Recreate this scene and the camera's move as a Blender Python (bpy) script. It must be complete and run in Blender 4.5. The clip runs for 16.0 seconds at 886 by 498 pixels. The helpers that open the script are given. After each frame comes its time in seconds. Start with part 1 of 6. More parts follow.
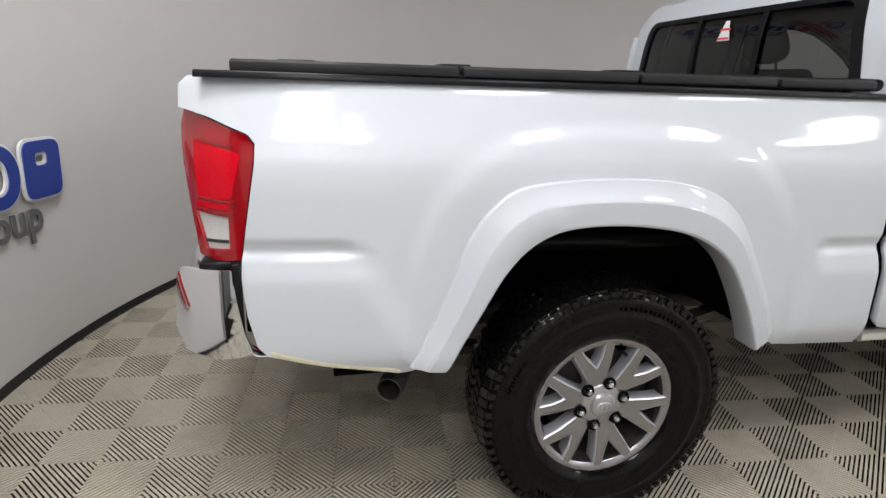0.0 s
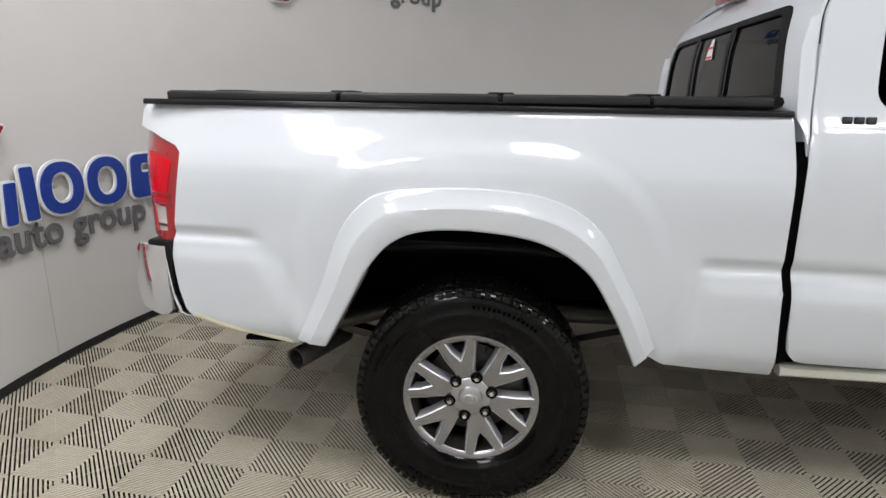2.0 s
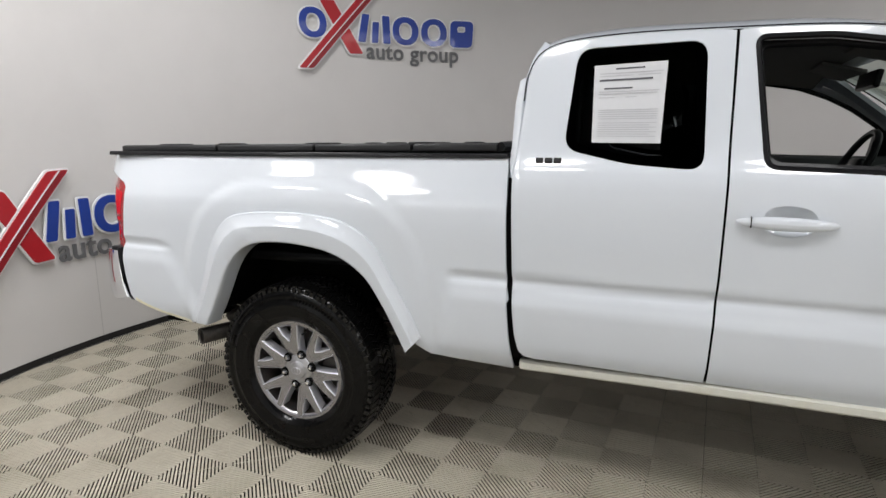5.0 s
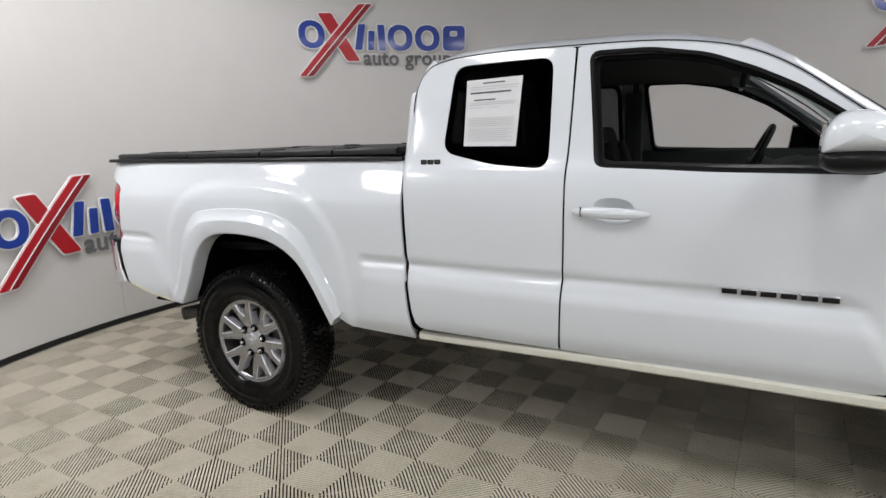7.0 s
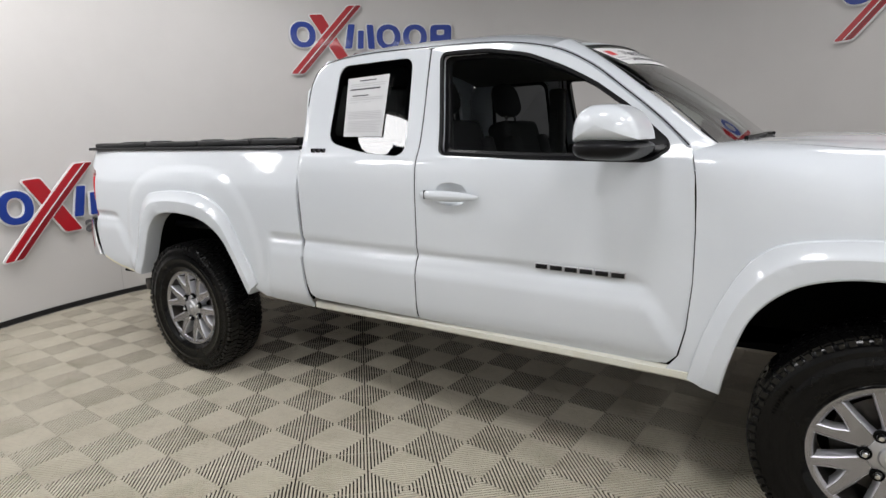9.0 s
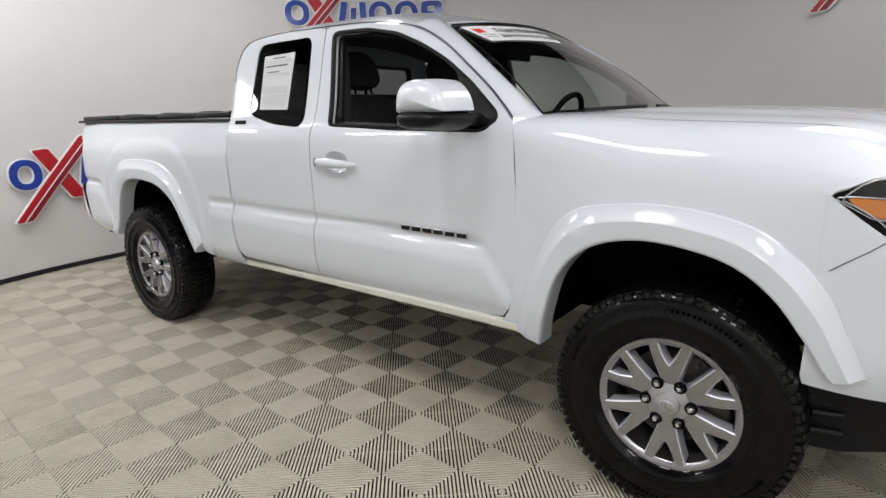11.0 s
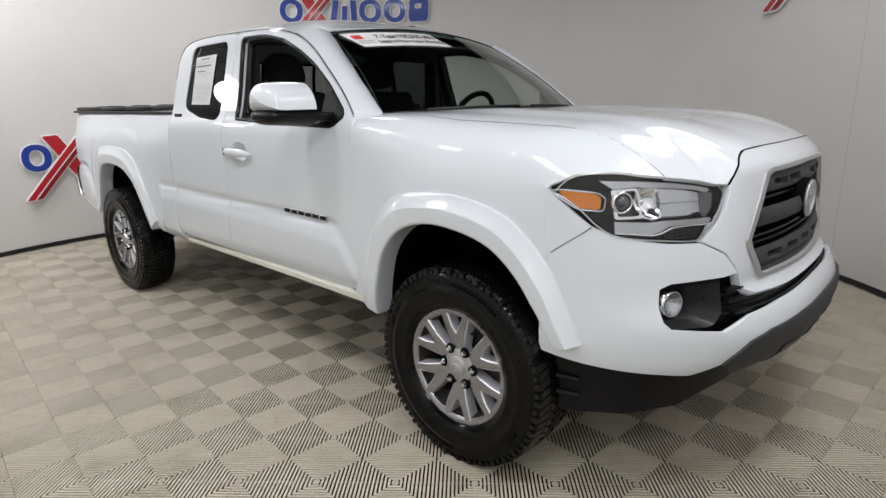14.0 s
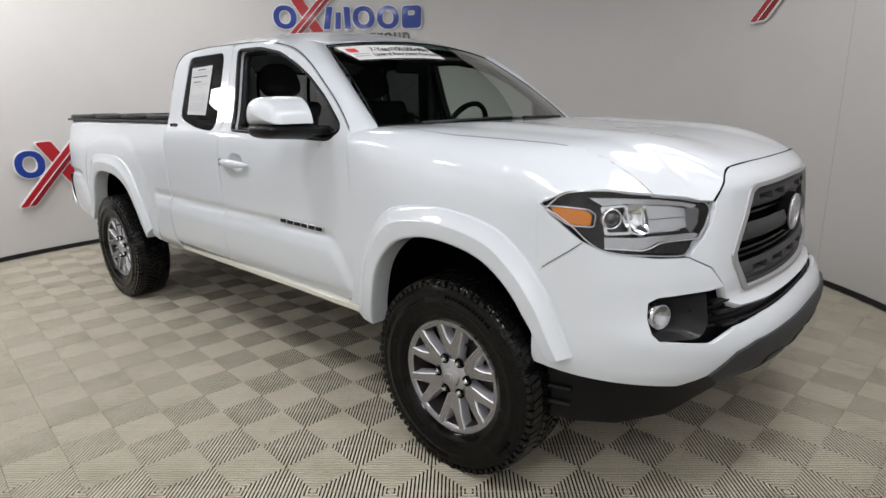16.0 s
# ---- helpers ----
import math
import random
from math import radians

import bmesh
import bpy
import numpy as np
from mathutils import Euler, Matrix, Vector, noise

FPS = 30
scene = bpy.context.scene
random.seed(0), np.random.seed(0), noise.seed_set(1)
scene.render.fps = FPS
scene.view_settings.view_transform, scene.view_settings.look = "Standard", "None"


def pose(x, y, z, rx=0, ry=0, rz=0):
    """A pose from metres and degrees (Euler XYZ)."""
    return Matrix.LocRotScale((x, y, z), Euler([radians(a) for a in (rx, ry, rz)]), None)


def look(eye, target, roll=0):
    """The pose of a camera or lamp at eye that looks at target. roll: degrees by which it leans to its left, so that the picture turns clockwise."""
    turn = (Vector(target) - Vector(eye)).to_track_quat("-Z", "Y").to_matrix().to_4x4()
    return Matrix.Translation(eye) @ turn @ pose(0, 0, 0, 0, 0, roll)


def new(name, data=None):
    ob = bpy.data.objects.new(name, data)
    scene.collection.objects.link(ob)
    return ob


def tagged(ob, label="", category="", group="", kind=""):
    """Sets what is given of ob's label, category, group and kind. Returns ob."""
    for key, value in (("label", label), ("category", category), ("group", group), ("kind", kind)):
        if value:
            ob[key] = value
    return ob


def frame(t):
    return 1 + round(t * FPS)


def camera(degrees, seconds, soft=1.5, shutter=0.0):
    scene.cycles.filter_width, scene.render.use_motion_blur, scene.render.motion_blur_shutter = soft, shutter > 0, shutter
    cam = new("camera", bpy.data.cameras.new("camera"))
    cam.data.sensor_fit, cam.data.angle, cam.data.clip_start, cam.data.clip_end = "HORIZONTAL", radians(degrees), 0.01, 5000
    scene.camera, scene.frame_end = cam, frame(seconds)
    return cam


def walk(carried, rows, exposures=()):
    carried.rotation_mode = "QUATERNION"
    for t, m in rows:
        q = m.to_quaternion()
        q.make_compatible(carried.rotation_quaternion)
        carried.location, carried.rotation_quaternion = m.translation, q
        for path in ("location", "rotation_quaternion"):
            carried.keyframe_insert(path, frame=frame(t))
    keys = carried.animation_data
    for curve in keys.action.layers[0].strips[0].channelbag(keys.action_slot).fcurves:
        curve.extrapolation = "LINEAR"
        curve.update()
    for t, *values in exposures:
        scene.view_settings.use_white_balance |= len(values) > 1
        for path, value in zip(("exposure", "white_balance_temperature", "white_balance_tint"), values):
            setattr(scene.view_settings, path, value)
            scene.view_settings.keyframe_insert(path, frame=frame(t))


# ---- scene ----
cam = camera(75.1, 16.0)
PATH = [
    (0, (-0.803, -2.29, 1.288), (-0.389, -0.416, 0.724), 1.7),
    (0.5, (-0.559, -2.345, 1.293), (-0.365, -0.442, 0.709), 1.9),
    (1, (-0.321, -2.408, 1.306), (-0.301, -0.492, 0.731), 1.4),
    (1.5, (-0.14, -2.529, 1.3), (-0.217, -0.605, 0.761), 1.3),
    (2, (0.086, -2.6, 1.296), (-0.122, -0.673, 0.802), 0.8),
    (2.5, (0.35, -2.596, 1.307), (0.009, -0.684, 0.827), 0.9),
    (3, (0.527, -2.696, 1.31), (0.117, -0.793, 0.851), 0.9),
    (3.5, (0.68, -2.796, 1.331), (0.217, -0.898, 0.904), 0.9),
    (4, (0.915, -2.817, 1.341), (0.392, -0.929, 0.94), 0.4),
    (4.2, (1.029, -2.837, 1.311), (0.469, -0.953, 0.94), 0.4),
    (6.3, (1.86, -2.909, 1.357), (1.031, -1.129, 0.979), -1.6),
    (6.5, (1.932, -2.939, 1.35), (1.092, -1.164, 0.97), -1.6),
    (7, (2.133, -2.982, 1.363), (1.259, -1.225, 0.98), -1.9),
    (7.5, (2.365, -2.913, 1.346), (1.45, -1.175, 0.972), -2.1),
    (8, (2.567, -2.848, 1.334), (1.596, -1.136, 0.978), -2.0),
    (8.5, (2.758, -2.883, 1.321), (1.754, -1.193, 0.95), -2.0),
    (9, (2.963, -2.871, 1.321), (1.921, -1.209, 0.93), -1.6),
    (9.5, (3.192, -2.752, 1.298), (2.095, -1.128, 0.898), -1.8),
    (9.7, (3.248, -2.752, 1.311), (2.139, -1.138, 0.905), -1.8),
    (11.8, (4.025, -2.615, 1.276), (2.806, -1.106, 0.791), -1.5),
    (12, (4.1, -2.613, 1.275), (2.873, -1.106, 0.803), -1.3),
    (12.5, (4.267, -2.493, 1.273), (3.015, -1.007, 0.804), -1.1),
    (13, (4.412, -2.384, 1.274), (3.124, -0.929, 0.801), -1.2),
    (13.5, (4.491, -2.372, 1.289), (3.184, -0.938, 0.804), -1.3),
    (14, (4.525, -2.387, 1.304), (3.213, -0.96, 0.814), -1.0),
    (14.5, (4.534, -2.403, 1.323), (3.233, -0.967, 0.829), -0.6),
    (15, (4.532, -2.41, 1.334), (3.241, -0.964, 0.841), -0.5),
    (15.5, (4.534, -2.412, 1.343), (3.242, -0.964, 0.858), -0.6),
    (16, (4.543, -2.414, 1.353), (3.248, -0.969, 0.868), -0.9),
]
walk(cam, [(t, look(eye, target, roll)) for t, eye, target, roll in PATH])

import functools

# ---- world and light ----
world = bpy.data.worlds.new("world")
scene.world = world
world.use_nodes = True
world.node_tree.nodes["Background"].inputs[0].default_value = (0.9, 0.95, 1.0, 1)
world.node_tree.nodes["Background"].inputs[1].default_value = 0.03
CX, CY, RAD = 1.565, -0.266, 3.667      # the round booth
CEIL = 3.35
# unseen ceiling lights, spread to balance brightness; last two added fill: x, y, radius
LAMPS = [(-1.25, -1.6, 0.43), (0.5, -2.5, 0.35), (2.3, -2.45, 0.35), (4.1, -2.3, 0.35), (4.7, -1.0, 0.34), (0.3, 0.7, 0.22), (-1.0, 0.5, 0.23), (-0.9, -0.5, 0.26), (-1.5, -4.3, 0.45), (4.7, -4.3, 0.48)]
# added fill lights, unseen: wide and soft, over the hood and the far side
FILL_LAMPS = [(4.6, 0.1, 0.50), (3.9, 1.45, 0.58)]


# ---- helpers ----
def mesh_of(bm, name, smooth=True):
    me = bpy.data.meshes.new(name)
    bm.normal_update()
    bm.to_mesh(me)
    bm.free()
    if smooth:
        for p in me.polygons:
            p.use_smooth = True
    return me


def part(name, bm, material, parent=None, label="", smooth=True, sharp=None):
    """Links a bmesh as one mesh object under a thing or a part."""
    me = mesh_of(bm, name, smooth)
    if sharp is not None:
        me.set_sharp_from_angle(angle=radians(sharp))
    me.materials.append(material)
    ob = new(name, me)
    if parent is not None:
        ob.parent = parent
    if label:
        ob["label"] = label
    return ob


def thing(name, label, category, group="", kind="", loc=(0, 0, 0)):
    ob = new(name)
    ob.location = loc
    return tagged(ob, label, category, group, kind)


def box(bm, lo, hi, bevel=0.0, m=None):
    """Adds a box to a bmesh, with its edges rounded off."""
    res = bmesh.ops.create_cube(bm, size=1)
    vs = res["verts"]
    c = [(a + b) / 2 for a, b in zip(lo, hi)]
    d = [abs(b - a) for a, b in zip(lo, hi)]
    for v in vs:
        v.co = Vector((c[0] + v.co.x * d[0], c[1] + v.co.y * d[1], c[2] + v.co.z * d[2]))
        if m is not None:
            v.co = m @ v.co
    if bevel:
        es = list({e for v in vs for e in v.link_edges})
        bmesh.ops.bevel(bm, geom=es, offset=bevel, segments=2, affect="EDGES", profile=0.5)
    return bm


def lathe(bm, profile, steps=48, m=None, close=False):
    """Turns a profile of (radius, depth) round the local z axis."""
    rings = []
    for r, d in profile:
        ring = []
        for k in range(steps):
            a = 2 * math.pi * k / steps
            co = Vector((r * math.cos(a), r * math.sin(a), d))
            ring.append(bm.verts.new(m @ co if m is not None else co))
        rings.append(ring)
    pairs = list(zip(rings, rings[1:]))
    if close:
        pairs.append((rings[-1], rings[0]))
    for a, b in pairs:
        for k in range(steps):
            j = (k + 1) % steps
            bm.faces.new((b[k], b[j], a[j], a[k]))
    return rings


@functools.lru_cache(maxsize=None)
def slopes(table):
    """Slopes for a smooth curve through a table that never overshoots."""
    d = [(b[1] - a[1]) / (b[0] - a[0]) for a, b in zip(table, table[1:])]
    out = [d[0]]
    for p, q in zip(d, d[1:]):
        out.append(0.0 if p * q <= 0 else 2 * p * q / (p + q))
    return out + [d[-1]]


def lerp_table(table, x):
    """Smooth reading of a short table of (x, value)."""
    if x <= table[0][0]:
        return table[0][1]
    if x >= table[-1][0]:
        return table[-1][1]
    m = slopes(tuple(table))
    for k in range(len(table) - 1):
        (a, va), (b, vb) = table[k], table[k + 1]
        if x <= b:
            h = b - a
            t = (x - a) / h
            return ((1 + 2 * t) * (1 - t) ** 2 * va + t * (1 - t) ** 2 * h * m[k] + t * t * (3 - 2 * t) * vb + t * t * (t - 1) * h * m[k + 1])


# ---- materials ----
def material(name, color, rough=0.5, metal=0.0, spec=0.5, coat=0.0, grain=0.0, scale=40.0, bump=0.0, stain=0.0, stain_scale=1.5,
             stain_color=None, trans=0.0, ior=1.45, emit=0.0, rough_var=0.0, world=False):
    m = bpy.data.materials.new(name)
    m.use_nodes = True
    nt = m.node_tree
    b = nt.nodes["Principled BSDF"]
    b.inputs["Base Color"].default_value = (*color, 1)
    b.inputs["Roughness"].default_value = rough
    b.inputs["Metallic"].default_value = metal
    b.inputs["Specular IOR Level"].default_value = spec
    b.inputs["Coat Weight"].default_value = coat
    b.inputs["Coat Roughness"].default_value = 0.06
    b.inputs["Transmission Weight"].default_value = trans
    b.inputs["IOR"].default_value = ior
    if emit:
        b.inputs["Emission Color"].default_value = (*color, 1)
        b.inputs["Emission Strength"].default_value = emit
    if grain or bump or stain or rough_var:
        tc = nt.nodes.new("ShaderNodeTexCoord")
        where = tc.outputs["Object"]
        if world:
            where = nt.nodes.new("ShaderNodeNewGeometry").outputs["Position"]
        fine = nt.nodes.new("ShaderNodeTexNoise")
        fine.inputs["Scale"].default_value = scale
        fine.inputs["Detail"].default_value = 6
        nt.links.new(where, fine.inputs["Vector"])
        coarse = nt.nodes.new("ShaderNodeTexNoise")
        coarse.inputs["Scale"].default_value = stain_scale
        coarse.inputs["Detail"].default_value = 5
        coarse.inputs["Roughness"].default_value = 0.65
        nt.links.new(where, coarse.inputs["Vector"])
        mix1 = nt.nodes.new("ShaderNodeMix")
        mix1.data_type = "RGBA"
        mix1.blend_type = "MULTIPLY"
        mix1.inputs[6].default_value = (*color, 1)
        r1 = nt.nodes.new("ShaderNodeMapRange")
        r1.inputs["To Min"].default_value = 1 - grain
        r1.inputs["To Max"].default_value = 1 + grain
        nt.links.new(fine.outputs["Fac"], r1.inputs["Value"])
        mix1.inputs[0].default_value = 1
        nt.links.new(r1.outputs["Result"], mix1.inputs[7])
        mix2 = nt.nodes.new("ShaderNodeMix")
        mix2.data_type = "RGBA"
        r2 = nt.nodes.new("ShaderNodeMapRange")
        r2.inputs["From Min"].default_value = 0.48
        r2.inputs["From Max"].default_value = 0.75
        r2.inputs["To Max"].default_value = stain
        nt.links.new(coarse.outputs["Fac"], r2.inputs["Value"])
        nt.links.new(r2.outputs["Result"], mix2.inputs[0])
        nt.links.new(mix1.outputs[2], mix2.inputs[6])
        sc = stain_color or tuple(c * 0.6 for c in color)
        mix2.inputs[7].default_value = (*sc, 1)
        nt.links.new(mix2.outputs[2], b.inputs["Base Color"])
        if rough_var:
            r3 = nt.nodes.new("ShaderNodeMapRange")
            r3.inputs["To Min"].default_value = max(0, rough - rough_var)
            r3.inputs["To Max"].default_value = min(1, rough + rough_var)
            nt.links.new(coarse.outputs["Fac"], r3.inputs["Value"])
            nt.links.new(r3.outputs["Result"], b.inputs["Roughness"])
        if bump:
            bp = nt.nodes.new("ShaderNodeBump")
            bp.inputs["Strength"].default_value = 1
            bp.inputs["Distance"].default_value = bump
            nt.links.new(fine.outputs["Fac"], bp.inputs["Height"])
            nt.links.new(bp.outputs["Normal"], b.inputs["Normal"])
    return m


M_WALL = material("wall_paint", (0.635, 0.618, 0.604), 0.55, grain=0.02, scale=3, stain=0.12, stain_scale=0.8, bump=0.0006)
M_NEAR = material("bounce_white", (0.82, 0.82, 0.81), 0.6, grain=0.05, scale=6, stain=0.2, stain_scale=1.2)
M_SIDE = material("unseen_dark_wall", (0.09, 0.09, 0.09), 0.7, grain=0.05, scale=6, stain=0.2, stain_scale=1.2)
M_JOINT = material("wall_joint", (0.44, 0.43, 0.42), 0.7, grain=0.15, scale=20)
M_CEIL = material("ceiling_paint", (0.80, 0.80, 0.79), 0.8, grain=0.03, scale=12)
# near black, so the gaps between the ribs read as shade
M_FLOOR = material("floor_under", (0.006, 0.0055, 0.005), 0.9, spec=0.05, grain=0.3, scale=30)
M_TILE = material("tile_plastic", (0.50, 0.46, 0.375), 0.55, spec=0.15, grain=0.22, scale=38, stain=0.75, stain_scale=4.5, stain_color=(0.26, 0.235, 0.17), rough_var=0.12, world=True)
# rib sides: lit colour near the top, shade painted dark below
M_TILESIDE = material("tile_side_lit", (0.56, 0.515, 0.42), 0.6, spec=0.1, grain=0.05, scale=30, world=True)
M_GROOVE = material("groove_shade", (0.045, 0.040, 0.032), 0.9, spec=0.05, grain=0.4, scale=60, world=True)
M_TRIM = material("black_trim", (0.012, 0.012, 0.013), 0.45, grain=0.2, scale=60)
M_PAINT = material("white_paint", (0.615, 0.647, 0.688), 0.36, spec=0.28, coat=1.0, grain=0.006, scale=300)
M_FILL = material("fill_diffuser", (0.99, 0.985, 0.995), 0.5, emit=5.2)
M_LAMP = material("lamp_diffuser", (0.99, 0.985, 0.995), 0.5, emit=22.0)


# ---- the booth ----
def arc_points(a0, a1, n, r=RAD):
    return [(CX + r * math.cos(radians(a0 + (a1 - a0) * k / n)), CY + r * math.sin(radians(a0 + (a1 - a0) * k / n))) for k in range(n + 1)]


plan = arc_points(-12, 205, 96)
ends = [(5.6, -2.6), (5.9, -5.2), (-2.9, -5.2), (-2.4, -3.2)]


def strip(points, z0, z1, thick, closed=True):
    """A wall that follows points, with its thickness on the outer side."""
    bm = bmesh.new()
    n = len(points)
    cols = []
    for k, (x, y) in enumerate(points):
        px, py = points[k - 1]
        qx, qy = points[(k + 1) % n]
        d = Vector((qx - px, qy - py)).normalized()
        o = Vector((d.y, -d.x)) * thick
        cols.append([bm.verts.new((x, y, z0)), bm.verts.new((x, y, z1)), bm.verts.new((x + o.x, y + o.y, z1)), bm.verts.new((x + o.x, y + o.y, z0))])
    for k in range(n if closed else n - 1):
        a, b = cols[k], cols[(k + 1) % n]
        for i in range(4):
            j = (i + 1) % 4
            bm.faces.new((a[i], a[j], b[j], b[i]))
    return bm


ring = plan + [ends[3], ends[2], ends[1], ends[0]]
wall = part("wall_round", strip(plan, 0, CEIL, 0.12, False), M_WALL, sharp=30)
tagged(wall, "pale grey painted round wall of the photo booth", "wall", kind="structure")
# unseen white wall, added to bounce light onto the truck's side and the floor
wall = part("wall_near", strip(ring[len(plan) + 1:] + [plan[0]], 0, CEIL, 0.12, False), M_NEAR, sharp=30)
tagged(wall, "unseen white wall, added across the booth's entry to bounce light", "wall", kind="structure")
# unseen dark wall, added so glass and paint reflect less brightness
wall = part("wall_side", strip([plan[-1]] + ring[len(plan):len(plan) + 2], 0, CEIL, 0.12, False), M_SIDE, sharp=30)
tagged(wall, "unseen dark grey wall, added beside the booth's entry to darken reflections", "wall", kind="structure")
base = part("baseboard", strip([(x + (CX - x) / RAD * 0.006, y + (CY - y) / RAD * 0.006) for x, y in plan], 0.004, 0.045, 0.004, False), M_TRIM, sharp=30)
tagged(base, "thin black rubber strip along the foot of the wall", "baseboard", kind="structure")
bm = bmesh.new()
bm.faces.new([bm.verts.new((x, y, -0.0108)) for x, y in ring])
tagged(part("floor", bm, M_FLOOR, smooth=False), "subfloor, blackened for shade, under beige ribbed plastic tiles", "floor", kind="structure")
bm = bmesh.new()
bm.faces.new([bm.verts.new((x, y, CEIL)) for x, y in reversed(ring)])
bmesh.ops.solidify(bm, geom=bm.faces[:], thickness=-0.1)
tagged(part("ceiling", bm, M_CEIL, smooth=False), "plain pale ceiling above the booth", "ceiling", kind="structure")

# ---- more materials ----
def thin_glass(name, tint, gloss=0.03, base=0.05):
    """A thin pane: clear or tinted, with a mirror sheen that grows at flat angles."""
    m = bpy.data.materials.new(name)
    m.use_nodes = True
    nt = m.node_tree
    nt.nodes.remove(nt.nodes["Principled BSDF"])
    out = nt.nodes["Material Output"]
    tr = nt.nodes.new("ShaderNodeBsdfTransparent")
    tr.inputs[0].default_value = (*tint, 1)
    gl = nt.nodes.new("ShaderNodeBsdfGlossy")
    gl.inputs["Roughness"].default_value = gloss
    lw = nt.nodes.new("ShaderNodeLayerWeight")
    lw.inputs["Blend"].default_value = 0.5
    pw = nt.nodes.new("ShaderNodeMath")
    pw.operation = "POWER"
    pw.inputs[1].default_value = 4.0
    nt.links.new(lw.outputs["Facing"], pw.inputs[0])
    fr = nt.nodes.new("ShaderNodeMath")
    fr.operation = "MULTIPLY_ADD"
    fr.inputs[1].default_value = 0.9
    fr.inputs[2].default_value = base
    nt.links.new(pw.outputs[0], fr.inputs[0])
    mix = nt.nodes.new("ShaderNodeMixShader")
    nt.links.new(fr.outputs[0], mix.inputs[0])
    nt.links.new(tr.outputs[0], mix.inputs[1])
    nt.links.new(gl.outputs[0], mix.inputs[2])
    nt.links.new(mix.outputs[0], out.inputs["Surface"])
    return m


M_CHROME = material("chrome", (0.85, 0.86, 0.88), 0.06, 1.0, rough_var=0.02, stain_scale=4)
M_ALLOY = material("alloy", (0.36, 0.355, 0.375), 0.27, 0.85, grain=0.03, scale=200, stain=0.15, stain_scale=12)
M_ALLOY2 = material("alloy_bright", (0.66, 0.66, 0.70), 0.42, 0.7, grain=0.03, scale=200)
M_IRON = material("brake_iron", (0.09, 0.085, 0.08), 0.5, 0.7, grain=0.3, scale=60, stain=0.4, stain_scale=10, stain_color=(0.12, 0.07, 0.04))
M_RUBBER = material("tyre_rubber", (0.002, 0.002, 0.0022), 0.26, spec=0.07, coat=0.32, grain=0.25, scale=150, bump=0.0006, rough_var=0.16, stain_scale=7)
M_TREAD = material("tread_rubber", (0.002, 0.002, 0.002), 0.30, spec=0.20, coat=0.55, grain=0.3, scale=120, bump=0.0010, rough_var=0.14, stain_scale=9)
M_PLASTIC = material("black_plastic", (0.007, 0.007, 0.008), 0.38, spec=0.16, coat=0.08, grain=0.15, scale=250, bump=0.0003, rough_var=0.08, stain_scale=5)
M_GREYPL = material("grey_plastic", (0.042, 0.042, 0.044), 0.48, spec=0.2, grain=0.1, scale=250, bump=0.0003, rough_var=0.08, stain_scale=5)
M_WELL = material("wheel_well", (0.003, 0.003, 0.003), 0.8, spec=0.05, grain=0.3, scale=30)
M_COVER = material("bed_cover", (0.018, 0.018, 0.019), 0.45, spec=0.35, grain=0.1, scale=350, bump=0.0004, rough_var=0.08, stain_scale=3)
M_GLASS = thin_glass("clear_glass", (0.80, 0.86, 0.83))
M_WSGLASS = thin_glass("windshield_glass", (0.66, 0.77, 0.71), 0.03, 0.32)
M_DARKGLASS = thin_glass("privacy_glass", (0.10, 0.105, 0.11), 0.01)
M_BACKGLASS = thin_glass("tinted_back_glass", (0.17, 0.18, 0.18), 0.01)
M_LENS = thin_glass("lens_clear", (0.92, 0.93, 0.95))
M_RED = material("red_lens", (0.32, 0.0012, 0.006), 0.08, spec=0.4, coat=1.0, grain=0.08, scale=30)
M_REDIN = material("red_reflector", (0.60, 0.003, 0.014), 0.14, 0.0, spec=0.2, grain=0.2, scale=120)
M_AMBER = material("amber_lens", (0.62, 0.19, 0.005), 0.15, coat=1.0, grain=0.1, scale=120)
M_FABRIC = material("seat_fabric", (0.040, 0.041, 0.044), 0.9, spec=0.1, grain=0.35, scale=300, bump=0.0006)
M_DASH = material("dash_plastic", (0.045, 0.046, 0.047), 0.6, spec=0.2, grain=0.1, scale=200)
M_LINER = material("headliner", (0.16, 0.155, 0.145), 0.95, grain=0.1, scale=200)
M_PAPER = material("paper", (0.80, 0.80, 0.80), 0.7, grain=0.02, scale=60)
M_PAGE = material("notice_paper", (0.58, 0.585, 0.60), 0.6, grain=0.02, scale=60, stain=0.15, stain_scale=6)
M_INK = material("ink", (0.10, 0.10, 0.11), 0.7)
M_GREYINK = material("grey_ink", (0.45, 0.45, 0.47), 0.7)
M_PINK = material("warning_red", (0.72, 0.06, 0.07), 0.5)
M_SILVER = material("headlight_silver", (0.58, 0.59, 0.61), 0.18, 0.95, grain=0.05, scale=150)
M_DARKLENS = material("dark_lens", (0.03, 0.03, 0.035), 0.04, coat=1.0)
M_BADGE = material("badge_chrome", (0.07, 0.07, 0.075), 0.15, 0.9)
M_SATIN = material("satin_silver", (0.50, 0.50, 0.52), 0.32, 0.8, grain=0.03, scale=200)
M_SILL = material("cream_paint", (0.60, 0.595, 0.53), 0.38, coat=0.8, grain=0.05, scale=50, stain=0.5, stain_scale=9, stain_color=(0.56, 0.53, 0.41))
M_SMOKE = material("smoked_reflector", (0.22, 0.22, 0.23), 0.16, 0.9, grain=0.1, scale=80)
M_CLEAR = material("clear_white_lens", (0.62, 0.62, 0.60), 0.12, coat=0.8, grain=0.12, scale=90)
